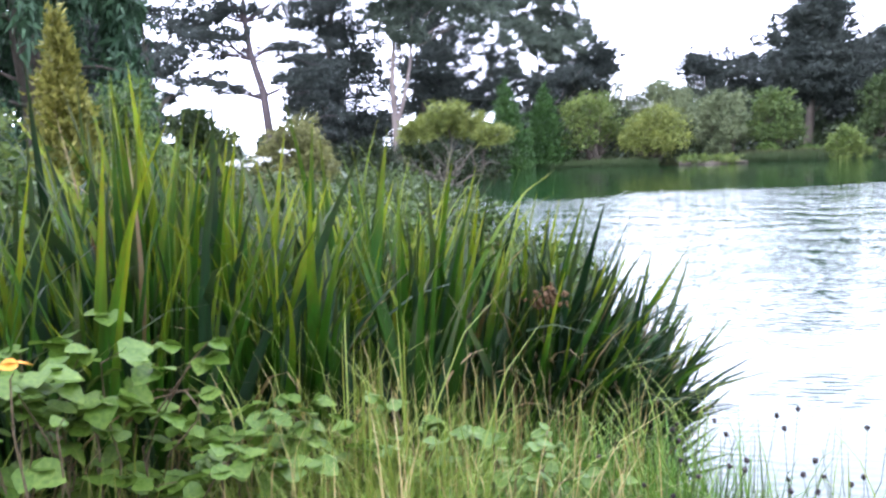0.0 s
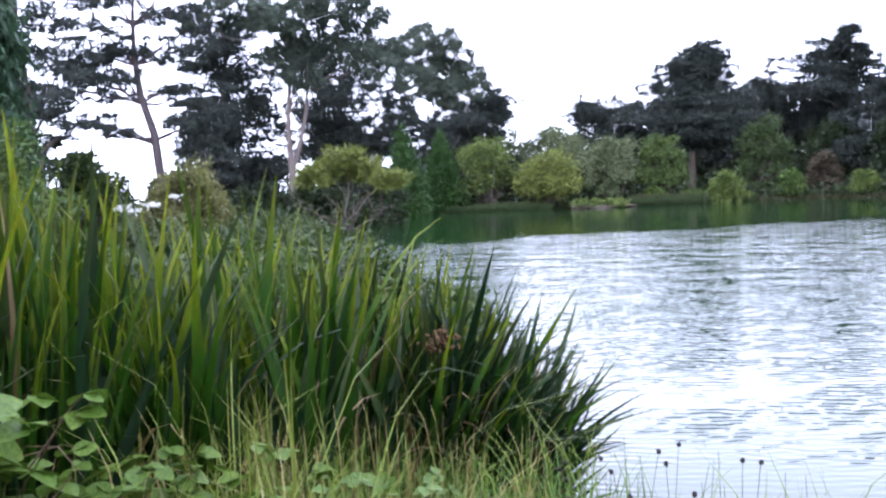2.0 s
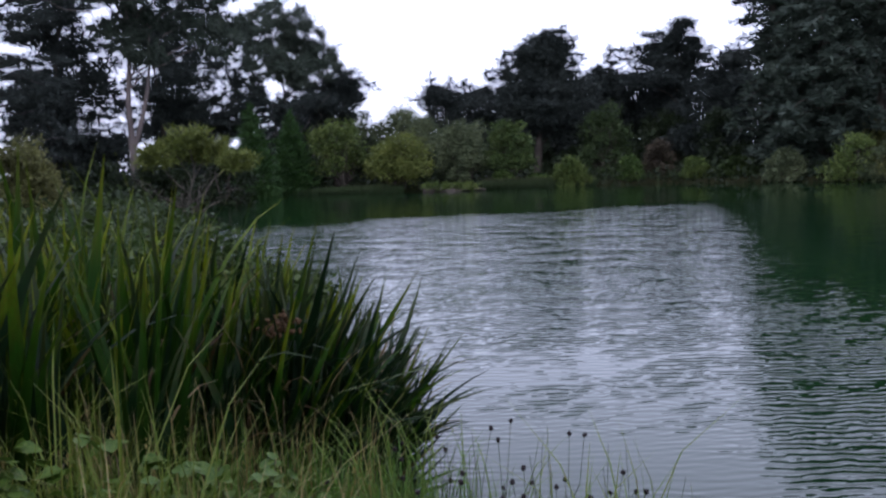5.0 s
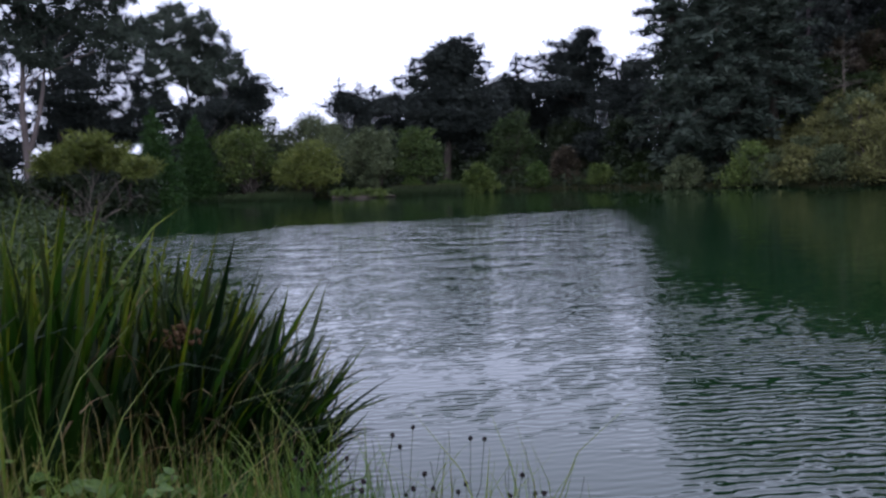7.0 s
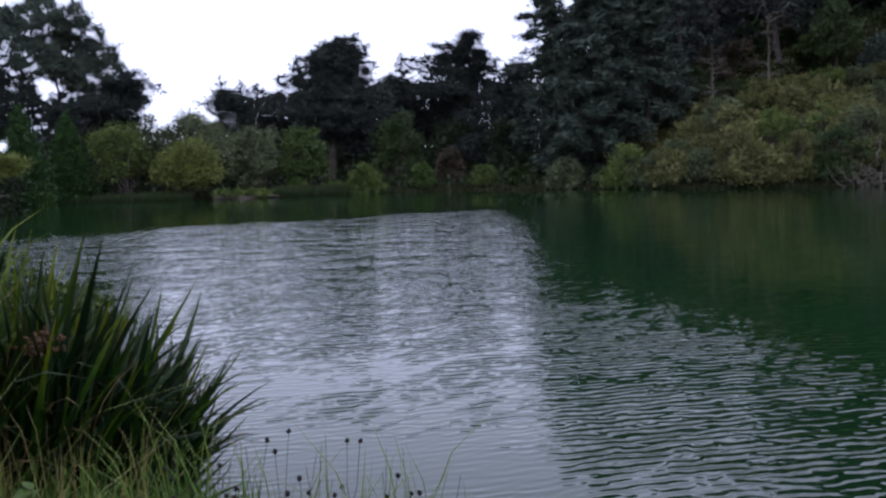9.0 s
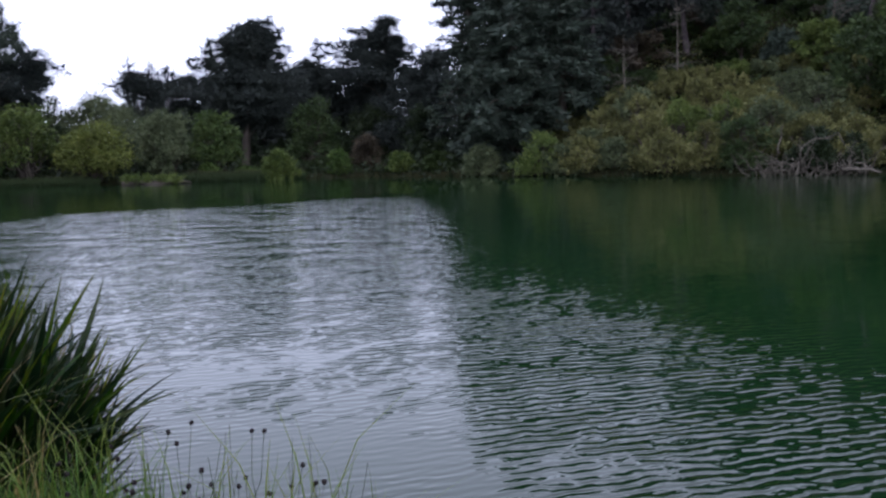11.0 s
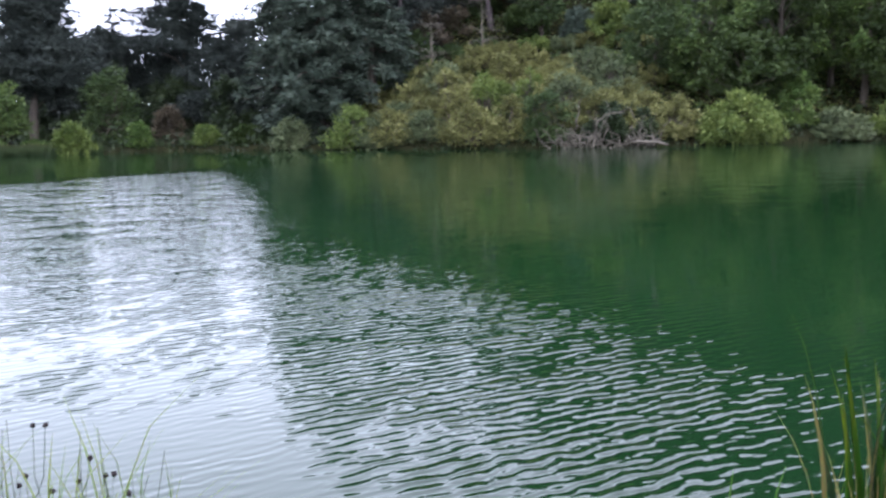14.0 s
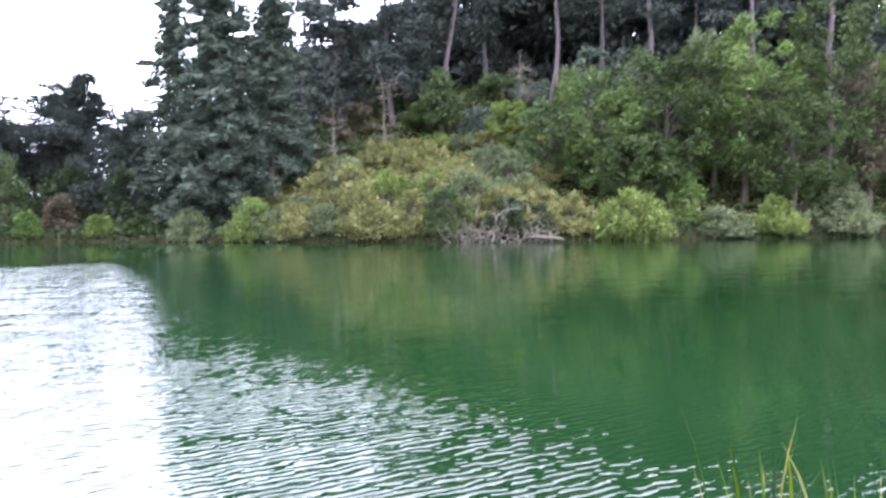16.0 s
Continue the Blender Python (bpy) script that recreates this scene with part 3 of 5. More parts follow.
def pad_tree(seed, name, label, category, az, r, pads, bark, leaf, group="", thick=1.0, size=0.34, dense=500, sag=0.0, up=-0.1, lean=0.0, stem_r=0.3, bare=0, flat=0.2, stops=0.9, body=0, fork=0.0, tuft=0.19, fill=1.15, squat=0.42, finger=0.6):
    """A tree whose crown is a set of foliage pads: bearing, height angle and half spans in degrees, as they stand from the bank."""
    rng = np.random.default_rng(seed)
    x, y = polar(az, r)
    z0 = zl(x, y)
    k = math.pi / 180 * r
    pts = [np.array([(a - az) * k, rng.normal() * 0.5 * w * k * thick, rise(e, r) - z0, w * k, h * k]) for a, e, w, h in pads]
    top = max(pts, key=lambda p: p[2])
    n = 9
    t = np.linspace(0, 1, n)
    tr = np.stack([top[0] * t ** 1.5 + lean * np.sin(t * 3.1) + rng.normal(size=n) * 0.12 * t, 0 * t, -0.3 + (top[2] * stops + 0.3) * t], 1)
    limbs = [tube(tr, stem_r * (1 - t * 0.85), 8)]
    if fork:
        lift = np.linspace(0, 1, 7)[:, None]
        second = tr[2] + (np.array([fork, 0.4, top[2] * 0.78]) - tr[2]) * lift + np.array([fork * 0.35, 0, 0]) * np.sin(lift * 3.1)
        limbs.append(tube(second, stem_r * 0.62 * (1 - 0.75 * lift[:, 0]), 8))
    blobs, area = [], 0.0
    for q in pts:
        f = min(0.95, max(0.08, (q[2] - 0.25 * abs(q[0]) - 0.8) / (top[2] + 0.1)))
        s0 = np.array([np.interp(f, t, tr[:, i]) for i in range(3)])
        limbs.append(limb(rng, s0, q[:3], 0.05 + 0.25 * stem_r * (1 - f), 0.03, -0.06, 0.07))
        blobs += tufts(rng, q[:3], q[3], q[3] * 0.6 * thick, max(q[4], 0.3), min(tuft * k, 0.4 * q[3] + 0.06), fill, squat, finger)
        if body and q[3] > 1.2:
            axis = np.array([np.interp(f, t, tr[:, 0]), 0.0, q[2] - 0.6 * q[4]])
            for g in (0.35, 0.7):
                c = q[:3] + (axis - q[:3]) * g + rng.normal(size=3) * 0.5
                blobs += tufts(rng, c, q[3] * 0.6, q[3] * 0.5, max(q[4], 0.5), min(0.36 * k, 0.4 * q[3]), 1.1, 0.7, 0.0)
            area += 0.8 * q[3] * q[4] * body
        area += q[3] * max(q[4], 0.3)
    for i in range(bare):
        a = rng.uniform(-1, 1)
        w = max(abs(q[0]) + q[3] for q in pts)
        limbs.append(limb(rng, tr[1] * [1, 1, 0.6], (a * w * 0.95, rng.normal() * 0.5 * w, top[2] * rng.uniform(0.25, 0.62)), 0.06, 0.015, -0.1, 0.14, 8))
    cr = cloud(rng, blobs, int(area * dense * 1.15), size * 1.25, size * 0.30, 1.0, sag + up, flat, 0.15, 0.25)
    return tree(name, label, category, az, r, join(*limbs), cr, bark, leaf, group)


# far bank, from the cove round to the hill
def weeping_conifer(seed, az, r, h, w, n=34000):
    """A dense cone hung all over with long drooping sprays."""
    rng = np.random.default_rng(seed)
    p, tr = stem(rng, h, 0.4, n=10)
    limbs, blobs = [tr], []
    for i in range(210):
        f = rng.random() ** 0.8 * 0.94
        q = w * 0.5 * (1 - f) ** 0.55 * math.sqrt(rng.uniform(0.35, 1.05))
        a = rng.uniform(0, 2 * np.pi)
        c = np.array([math.cos(a) * q, math.sin(a) * q, f * h + 0.6])
        blobs.append((*c, 0.5, 0.5, rng.uniform(0.9, 1.8)))
        if i % 3 == 0:
            limbs.append(limb(rng, (0, 0, f * h + 0.9), c + [0, 0, 0.7], 0.07, 0.02, -0.12, 0.05))
    cr = cloud(rng, blobs, int(n * 1.8), 0.30, 0.085, 0.25, 1.3, 0.0, 0.2, 0.15)
    return tree("weeping_conifer", "huge dark green weeping conifer behind the reeds", "tree", az, r, join(*limbs), cr, M_BARK, M_WEEP)


weeping_conifer(11, -46.6, 27, 16, 7.4)
weeping_conifer(12, -54.5, 30, 16, 7.6, 12000)
broad_cypress(13, -42.5, 70, 17, 10, 0.15, n=7000, label="dark cypress half hidden behind the weeping conifer")
for sd, az, r, leafage, lab, stem_w in (
        (21, -29.6, 84, [(-30.9, 8.2, 1.0, 0.3), (-30.7, 6.2, 1.2, 0.4), (-31.6, 5.0, 1.0, 0.4), (-30.5, 4.0, 1.3, 0.4), (-31.3, 7.1, 0.6, 0.3), (-31.1, 6.2, 1.1, 0.3), (-31.6, 4.9, 1.0, 0.3), (-29.8, 9.2, 1.4, 0.7), (-28.6, 10.2, 1.9, 0.7), (-27.8, 8.2, 2.3, 1.1), (-28.6, 6.2, 2.3, 1.0), (-27.4, 4.4, 2.6, 1.1), (-30.3, 3.9, 1.9, 0.9), (-26.8, 2.3, 2.3, 1.1), (-29.8, 2.4, 2.2, 1.0), (-25.6, 6.2, 1.5, 1.5)], "broad dark cypress in tiers beside the bent pine", 0.45),
        (22, -23.0, 104, [(-18.3, 4.6, 1.6, 1.0), (-17.2, 3.6, 1.6, 0.9), (-18.8, 3.2, 1.6, 0.9), (-22.3, 5.3, 2.2, 1.2), (-20.6, 4.3, 1.9, 1.0), (-19.5, 6.2, 1.5, 1.0), (-21.5, 7.2, 2.2, 1.2), (-23.1, 3.5, 2.3, 1.0), (-20.0, 2.7, 2.1, 1.0), (-23.5, 8.9, 2.9, 1.2)], "dark cypress standing behind the pale-trunked eucalyptus", 0.45),
        (25, -11.8, 106, [(-12.6, 5.3, 1.6, 0.35), (-11.0, 5.6, 0.9, 0.2), (-13.8, 5.0, 1.8, 0.45), (-14.8, 4.2, 2.0, 0.6), (-11.6, 5.7, 1.3, 0.3), (-10.4, 5.2, 1.0, 0.2), (-12.4, 4.6, 1.8, 0.4), (-13.5, 4.0, 2.3, 0.4), (-12.0, 6.4, 0.6, 0.3), (-13.9, 3.2, 2.2, 0.5)], "dark cypress with tiers reaching out over lower trees", 0.35),
        (91, 0.3, 106, [(1.2, 7.8, 1.6, 0.75), (0.8, 7.0, 1.9, 0.6), (-1.3, 7.0, 0.8, 0.25), (-0.8, 6.5, 1.0, 0.3), (2.9, 6.6, 0.7, 0.4), (-2.0, 6.0, 0.9, 0.3), (-0.8, 5.1, 2.6, 0.7), (2.0, 5.0, 2.3, 1.0), (0.6, 4.0, 2.6, 1.0), (2.7, 3.5, 1.9, 1.1), (2.3, 2.5, 1.8, 0.7), (1.1, 7.3, 1.7, 0.9), (-0.2, 5.9, 1.5, 0.5), (1.7, 6.0, 1.6, 0.7), (0.9, 3.2, 2.2, 0.9), (-0.8, 3.9, 1.8, 0.8)], "tallest dark cypress with domed top on the far bank", 0.55),
        (92, -5.4, 118, [(-6.4, 6.05, 0.08, 0.2), (-6.4, 5.7, 0.24, 0.14), (-6.5, 5.3, 0.45, 0.15), (-6.4, 4.9, 0.7, 0.18), (-5.1, 5.65, 0.14, 0.18), (-5.1, 5.3, 0.4, 0.18), (-4.2, 5.55, 0.15, 0.18), (-4.1, 5.2, 0.5, 0.2), (-5.3, 4.8, 0.9, 0.2), (-5.1, 4.1, 2.0, 0.7), (-6.8, 4.4, 1.0, 0.4), (-3.7, 4.2, 1.5, 0.7), (-5.2, 3.0, 2.2, 0.7)], "dark spiky-topped cypress on the far bank", 0.3),
        (94, 5.0, 116, [(5.0, 7.35, 0.08, 0.2), (5.1, 7.0, 0.36, 0.07), (5.7, 7.05, 0.2, 0.05), (4.9, 6.6, 0.28, 0.1), (5.2, 6.3, 0.5, 0.1), (4.2, 5.7, 0.7, 0.3), (4.9, 5.3, 1.0, 0.4), (4.4, 4.1, 1.2, 0.7), (4.9, 5.9, 0.5, 0.25), (4.5, 4.8, 0.9, 0.6)], "thin spiky conifer between taller trees", 0.2),
        (95, 8.6, 118, [(9.4, 7.9, 0.9, 0.2), (8.2, 7.7, 1.2, 0.3), (7.2, 7.1, 1.3, 0.4), (8.6, 7.0, 1.3, 0.35), (6.4, 6.4, 1.0, 0.3), (9.8, 7.0, 0.5, 0.15), (11.0, 6.9, 0.8, 0.12), (10.4, 6.2, 0.9, 0.15), (8.2, 6.3, 1.7, 0.4), (6.4, 5.4, 1.2, 0.5), (9.8, 5.4, 1.2, 0.4), (8.7, 6.0, 1.7, 0.5), (7.3, 4.9, 1.7, 0.6), (6.7, 3.5, 1.5, 0.7), (9.0, 4.1, 2.1, 0.9), (8.2, 2.6, 2.2, 1.0)], "dark pine with flat wind-shaped top on the far bank", 0.45),
        (96, 12.2, 112, [(12.2, 6.3, 1.5, 0.3), (11.2, 4.9, 1.8, 0.7), (10.9, 3.3, 2.3, 1.1), (10.4, 1.2, 2.3, 1.0), (12.7, 4.2, 1.8, 1.1), (12.5, 1.8, 1.8, 1.1)], "dense dark cypress in the corner of the pond", 0.45),
        (97, 15.0, 104, [(13.6, 9.4, 1.2, 0.2), (12.8, 8.2, 1.0, 0.2), (14.1, 7.3, 1.5, 0.3), (13.3, 6.1, 1.7, 0.4), (14.9, 8.6, 1.2, 0.3), (13.9, 4.8, 1.8, 0.5), (14.6, 10.5, 1.2, 0.3)], "dark conifer with sparse upper tiers behind the cedar", 0.4)):
    pad_tree(sd, "cypress_tree", lab, "tree", az, r, leafage, M_BARK, M_CYPRESS, "cypresses along the far bank", stem_r=stem_w, thick=0.9, body=0.8 if sd < 30 else 1, fill=1.15)
pad_tree(27, "cypress_tree", "dark cypress with thin level tiers beside the weeping conifer", "tree", -39.6, 66, [(-38.8, 10.8, 1.5, 0.6), (-37.8, 8.0, 1.8, 0.5), (-39.0, 7.0, 1.7, 0.4), (-39.4, 5.5, 1.5, 0.5), (-39.8, 9.1, 1.5, 0.7), (-38.4, 6.2, 1.5, 0.3), (-36.5, 5.3, 1.2, 0.2), (-40.1, 3.9, 1.8, 0.7), (-37.4, 5.0, 1.1, 0.2), (-40.4, 11.3, 1.7, 0.9), (-37.5, 9.8, 1.1, 0.3)], M_BARK, M_CYPRESS, "cypresses along the far bank", stem_r=0.35, dense=500)
# flat-layered pine with a bent bare trunk
rng = np.random.default_rng(31)
px_, ph = -33.0, 60.0
tp = np.array([(0.0, 0, -0.3), (0.05, 0, 3), (-0.2, 0, 6), (-0.9, 0, 8.6), (-1.15, 0, 11), (-1.1, 0.1, 13.5), (-0.9, 0.2, 16.5)])
limbs = [tube(tp, (0.36, 0.30, 0.27, 0.23, 0.19, 0.13, 0.06), 8)]
blobs = []
for ex, ez, s, j in ((-5.2, 10.6, 1.3, 3), (-3.6, 11.1, 1.5, 4), (-1.8, 11.3, 1.2, 4), (3.0, 12.9, 0.8, 4), (-2.6, 15.0, 1.4, 5), (0.4, 16.4, 1.6, 6), (2.4, 15.6, 1.2, 5), (-4.4, 14.2, 1.0, 5),
                     (-3.2, 8.6, 0.9, 3), (-4.6, 6.6, 0.8, 2), (-2.4, 6.2, 0.5, 2), (2.4, 6.6, 1.1, 2), (3.6, 7.6, 1.3, 3), (3.2, 5.0, 1.2, 1), (3.9, 9.2, 1.0, 3), (1.6, 10.6, 0.9, 4), (2.6, 11.6, 0.9, 4), (0.9, 8.9, 0.7, 3), (-1.9, 9.6, 0.9, 3), (-4.0, 9.4, 1.0, 3), (-5.6, 8.2, 0.9, 3), (-3.2, 12.8, 1.1, 4), (1.2, 14.0, 1.0, 5)):
    e = np.array([ex, rng.normal() * 0.9, ez])
    limbs.append(limb(rng, tp[j] - [0, 0, 0.5], e, 0.11, 0.03, -0.08, 0.06))
    blobs += tufts(rng, e, s * 1.7, s * 1.3, s * 0.5, 0.21, 0.8, 0.42) + tufts(rng, e + (tp[j] - e) * 0.35 + [0, 0, 0.2], s * 1.3, s, s * 0.36, 0.2, 0.7, 0.42)
for i in range(26):
    j = int(rng.integers(1, 6))
    e = tp[j] + np.array([rng.choice([-1, 1]) * rng.uniform(1.2, 4.6), rng.normal() * 0.8, rng.uniform(-0.3, 1.3)])
    limbs.append(limb(rng, tp[j] - [0, 0, 0.3], e, 0.05, 0.015, -0.08, 0.09))
    blobs += tufts(rng, e, 0.8, 0.6, 0.22, 0.2, 0.9)
tree("layered_pine", "bent dark pine with flat foliage layers against the sky", "tree", px_, ph, join(*limbs), cloud(rng, blobs, 30000, 0.32, 0.07, 0.8, -0.1, 0.3, 0.2, 0.2), M_PINEBARK, M_CYPRESS)

pad_tree(41, "eucalyptus_tree", "tall eucalyptus with pale forked trunk by the cove", "tree", -24.8, 74, [(-25.4, 10.9, 2.2, 1.0), (-23.1, 9.9, 2.2, 1.1), (-21.1, 9.3, 2.1, 1.2), (-24.3, 12.2, 2.2, 1.1), (-19.7, 8.1, 1.5, 1.1), (-26.9, 11.5, 1.8, 0.9), (-25.5, 8.6, 1.5, 1.1), (-24.0, 7.6, 1.3, 0.9), (-22.1, 11.8, 2.2, 1.0), (-20.1, 11.0, 1.7, 1.1), (-28.4, 11.9, 2.1, 1.0), (-18.6, 9.3, 1.2, 1.0), (-30.2, 11.1, 1.5, 0.8)], M_PALE, M_EUC, "eucalyptus trees", size=0.36, dense=560, up=0.3, flat=0, stem_r=0.35, lean=-0.5, fork=1.5, tuft=0.30, fill=0.95, squat=0.85, finger=0.15)
pad_tree(42, "eucalyptus_tree", "airy grey-green eucalyptus behind the conical cypresses", "tree", -15.0, 106, [(-17.2, 8.7, 1.5, 1.5), (-15.4, 9.3, 1.5, 1.0), (-14.3, 8.5, 1.3, 1.1), (-13.6, 7.4, 1.2, 1.0), (-16.6, 6.7, 1.4, 1.1), (-15.0, 6.1, 1.4, 1.1), (-12.8, 6.7, 0.7, 0.4), (-17.9, 5.1, 1.1, 1.1), (-15.7, 7.5, 1.5, 1.1), (-14.0, 6.1, 1.2, 0.9), (-16.5, 10.3, 0.9, 0.5)], M_PALE, M_EUC, "eucalyptus trees", size=0.36, dense=620, up=0.3, flat=0, stem_r=0.25, tuft=0.25, fill=1.1, squat=0.85, finger=0.15, bare=6)
pad_tree(61, "umbrella_shrub", "umbrella-shaped yellow-green shrub on bare grey branches", "shrub", -21.8, 62, [(-21.5, 2.5, 1.2, 0.5), (-22.7, 1.9, 1.0, 0.5), (-20.2, 1.9, 1.2, 0.5), (-18.7, 0.9, 1.1, 0.6), (-23.7, 1.2, 1.1, 0.6), (-21.2, 1.4, 1.6, 0.5)], M_DEAD, M_BRIGHT, "shrubs along the far bank", size=0.27, dense=1500, up=-0.2, stem_r=0.13, bare=22, flat=0, stops=0.7, tuft=0.28, fill=2.4, squat=0.8, finger=0.2)
cone_tree(51, -17.8, 92, tall(-17.8, 92, 4.3), 5.0, "dark green conical cypress, the slightly taller of two")
cone_tree(52, -15.4, 98, tall(-15.4, 98, 3.9), 5.2, "dark green conical cypress beside its taller twin")
shrub(62, -31.4, 46, tall(-31.4, 46, 3.0), 5.2, M_OLIVE, "yellowish olive bush beyond the reed bed", n=8000, size=0.22, lobes=34)
shrub(63, -37.4, 31, tall(-37.4, 31, 3.8), 3.4, M_DEEP, "dark green bush below the weeping conifer", n=6000, size=0.2)
for sd, az, r, el in ((650, -29.5, 86, 2.8), (651, -26.2, 88, 3.4), (652, -22.6, 106, 3.2), (653, -20.4, 110, 2.6)):
    shrub(sd, az, r, tall(az, r, el), 9.0, M_CYPRESS, "evergreen bush below the tall cypresses", "evergreen_bush", 3600, 0.42, 18, "evergreen bushes under the far trees", low=0.03)
shrub(64, -27.0, 66, tall(-27, 66, 1.2), 7.0, M_SHADE, "undergrowth below the tall cypresses, shade put into its leaf colour", n=4000)
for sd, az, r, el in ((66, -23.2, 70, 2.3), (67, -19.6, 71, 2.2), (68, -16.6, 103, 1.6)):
    shrub(sd, az, r, tall(az, r, el), 6.5, M_SHADE, "evergreen bush behind the cove shrubs, shade put into its leaf colour", "evergreen_bush", 3000, 0.4, 16, "evergreen bushes under the far trees", low=0.03)
for sd, az, r, el, w, leaf, lab, n in (
        (71, -12.4, 98, 3.7, 7.4, M_YELLOW, "yellow-green round bush on the far bank", 4500),
        (72, -8.7, 95, 2.7, 7.8, M_BRIGHT, "bright yellow-green round bush at the far waterline", 5500),
        (73, -8.2, 108, 4.5, 12.0, M_GREY, "grey-green willow behind the far bushes", 9000),
        (90, -11.4, 112, 4.3, 9.0, M_GREY, "pale willow between the conifers and far bushes", 6000),
        (74, -4.4, 97, 3.3, 7.0, M_GREY, "grey-green willow bush on the far bank", 6500),
        (75, -1.4, 98, 3.5, 5.8, M_LEAFY, "leafy green bush on the far bank", 5000),
        (76, -4.6, 94.5, 0.7, 2.8, M_GREY, "low grey-green bush at the waterline", 1500),
        (77, 2.3, 95.5, 0.75, 4.3, M_YELLOW, "small round bright green bush at the waterline", 3000),
        (78, 4.6, 103, 4.2, 7.0, M_DARKLEAF, "tall dark green bush on the far bank", 6000),
        (79, 6.2, 99, 0.6, 3.2, M_GREEN, "rounded green bush at the far waterline", 2000),
        (80, 7.9, 104, 1.6, 4.6, M_BROWN, "russet-brown bush in the corner of the pond", 3000),
        (81, 10.2, 98, 0.4, 4.0, M_YELLOW, "yellowish bush in the corner of the pond", 2200),
        (82, 12.6, 96, 0.3, 4.0, M_DEEP, "dark bush in the corner of the pond", 2200),
        (83, 15.4, 90, 0.8, 4.2, M_GREY, "grey-green bush overhanging the water", 2500),
        (84, -10.6, 104, 2.4, 6.0, M_SHADE, "bush between the far shrubs, shade put into its leaf colour", 3000),
        (85, -19.8, 106, 1.6, 6.5, M_DEEP, "dark green bush at the head of the cove", 3000),
        (86, -6.2, 103, 1.6, 6.0, M_SHADE, "bush between the far shrubs, shade put into its leaf colour", 3000),
        (87, -1.9, 96.5, -0.1, 3.0, M_GREEN, "low green bush at the far waterline", 1200),
        (88, 0.4, 97.5, -0.5, 3.4, M_GREEN, "low green bush at the far waterline", 1200)):
    shrub(sd, az, r, max(1.0, tall(az, r, el)), w * (1.18 if 71 <= sd <= 75 else 1.0), leaf, lab, n=n, skirt=sd not in (71, 72, 73, 74, 75), lobes=38, ragged=0.3)
# these bushes carry the shade below the trees in their leaf colour
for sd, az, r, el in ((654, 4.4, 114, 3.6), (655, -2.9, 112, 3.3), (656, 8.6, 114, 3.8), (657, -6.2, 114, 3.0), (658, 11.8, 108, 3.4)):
    shrub(sd, az, r, tall(az, r, el), 10.0, M_SHADE, "evergreen bush below the tall cypresses", "evergreen_bush", 4200, 0.5, 20, "evergreen bushes under the far trees", low=0.03)
# dark trees closing the gaps behind the skyline
for sd, az, r, el, w in ((98, 7.4, 128, 5.4, 14), (99, 3.0, 126, 5.7, 13), (100, 11.6, 126, 6.4, 14), (101, 16.5, 118, 6.5, 13), (102, 18.2, 122, 13, 12), (103, 5.2, 122, 5.6, 12), (104, -2.9, 126, 5.0, 13)):
    broad_cypress(sd, az, r, tall(az, r, el), w, 0.03, n=6000, top=0.6, size=0.7)
cedar(111, 17.2, 93, tall(17.2, 93, 16.8), 12.5, M_CEDAR, "tall blue-grey cedar with drooping boughs at the waterside", 38000, 0.45, "cedar_tree", 0.68, 0.05, -0.12)
cedar(112, 20.6, 97, tall(20.6, 97, 15.2), 10, M_CEDAR, "blue-grey cedar with bare lower trunk beside another", 14000, 0.4, "cedar_tree", 0.68, 0.2, -0.1)
cedar(113, 14.6, 100, tall(14.6, 100, 14.5), 8, M_CEDAR, "dark cedar at the edge of the hillside wood", 9000, 0.3, "cedar_tree", 0.65, 0.1, 0.05)
rng = np.random.default_rng(120)
for az, r, el, clear in ((22.6, 104, 15.5, 0.3), (25.0, 112, 14.5, 0.25), (28.2, 108, 18, 0.35), (31.6, 108, 20, 0.5), (34.2, 118, 20, 0.4),
                         (38.3, 105, 21, 0.6), (41.6, 120, 21, 0.4), (44.8, 106, 22, 0.6), (47.2, 122, 21.5, 0.4), (50.8, 112, 22, 0.5), (55, 122, 22, 0.5)):
    hill_pine(int(az * 10), az, r, tall(az, r, el), rng.uniform(8, 11), 6000, clear - 0.22 + 0.2 * rng.random(), rng.normal() * 1.6)
def dead_tree(seed, az, r, h, w, label):
    """Leafless tree, its pale limbs forking three times."""
    rng = np.random.default_rng(seed)
    p, tr = stem(rng, h, 0.13)
    limbs = [tr]
    for i in range(16):
        c = p[0] + (p[-1] - p[0]) * rng.uniform(0.25, 0.95)
        a, q = rng.uniform(0, 2 * np.pi), w * 0.5 * rng.uniform(0.5, 1.0)
        e = c + np.array([math.cos(a) * q, math.sin(a) * q, rng.uniform(-0.1, 0.6) * q])
        limbs.append(limb(rng, c, e, 0.06, 0.025, -0.12, 0.12, 7))
        for k in range(3):
            f = c + (e - c) * rng.uniform(0.4, 1.0)
            limbs.append(limb(rng, f, f + rng.normal(size=3) * [0.9, 0.9, 0.6] + [0, 0, 0.3], 0.03, 0.012, 0.1, 0.15, 5, 4))
    return tree("dead_tree", label, "dead tree", az, r, join(*limbs), None, M_DEAD, None)


for sd, az, r, el, w in ((121, 36.4, 101, 10.5, 6), (122, 24.4, 98, 7.5, 5), (123, 27.6, 100, 9.0, 5)):
    dead_tree(sd, az, r, tall(az, r, el), w, "leafless tree with pale crooked limbs at the edge of the wood")
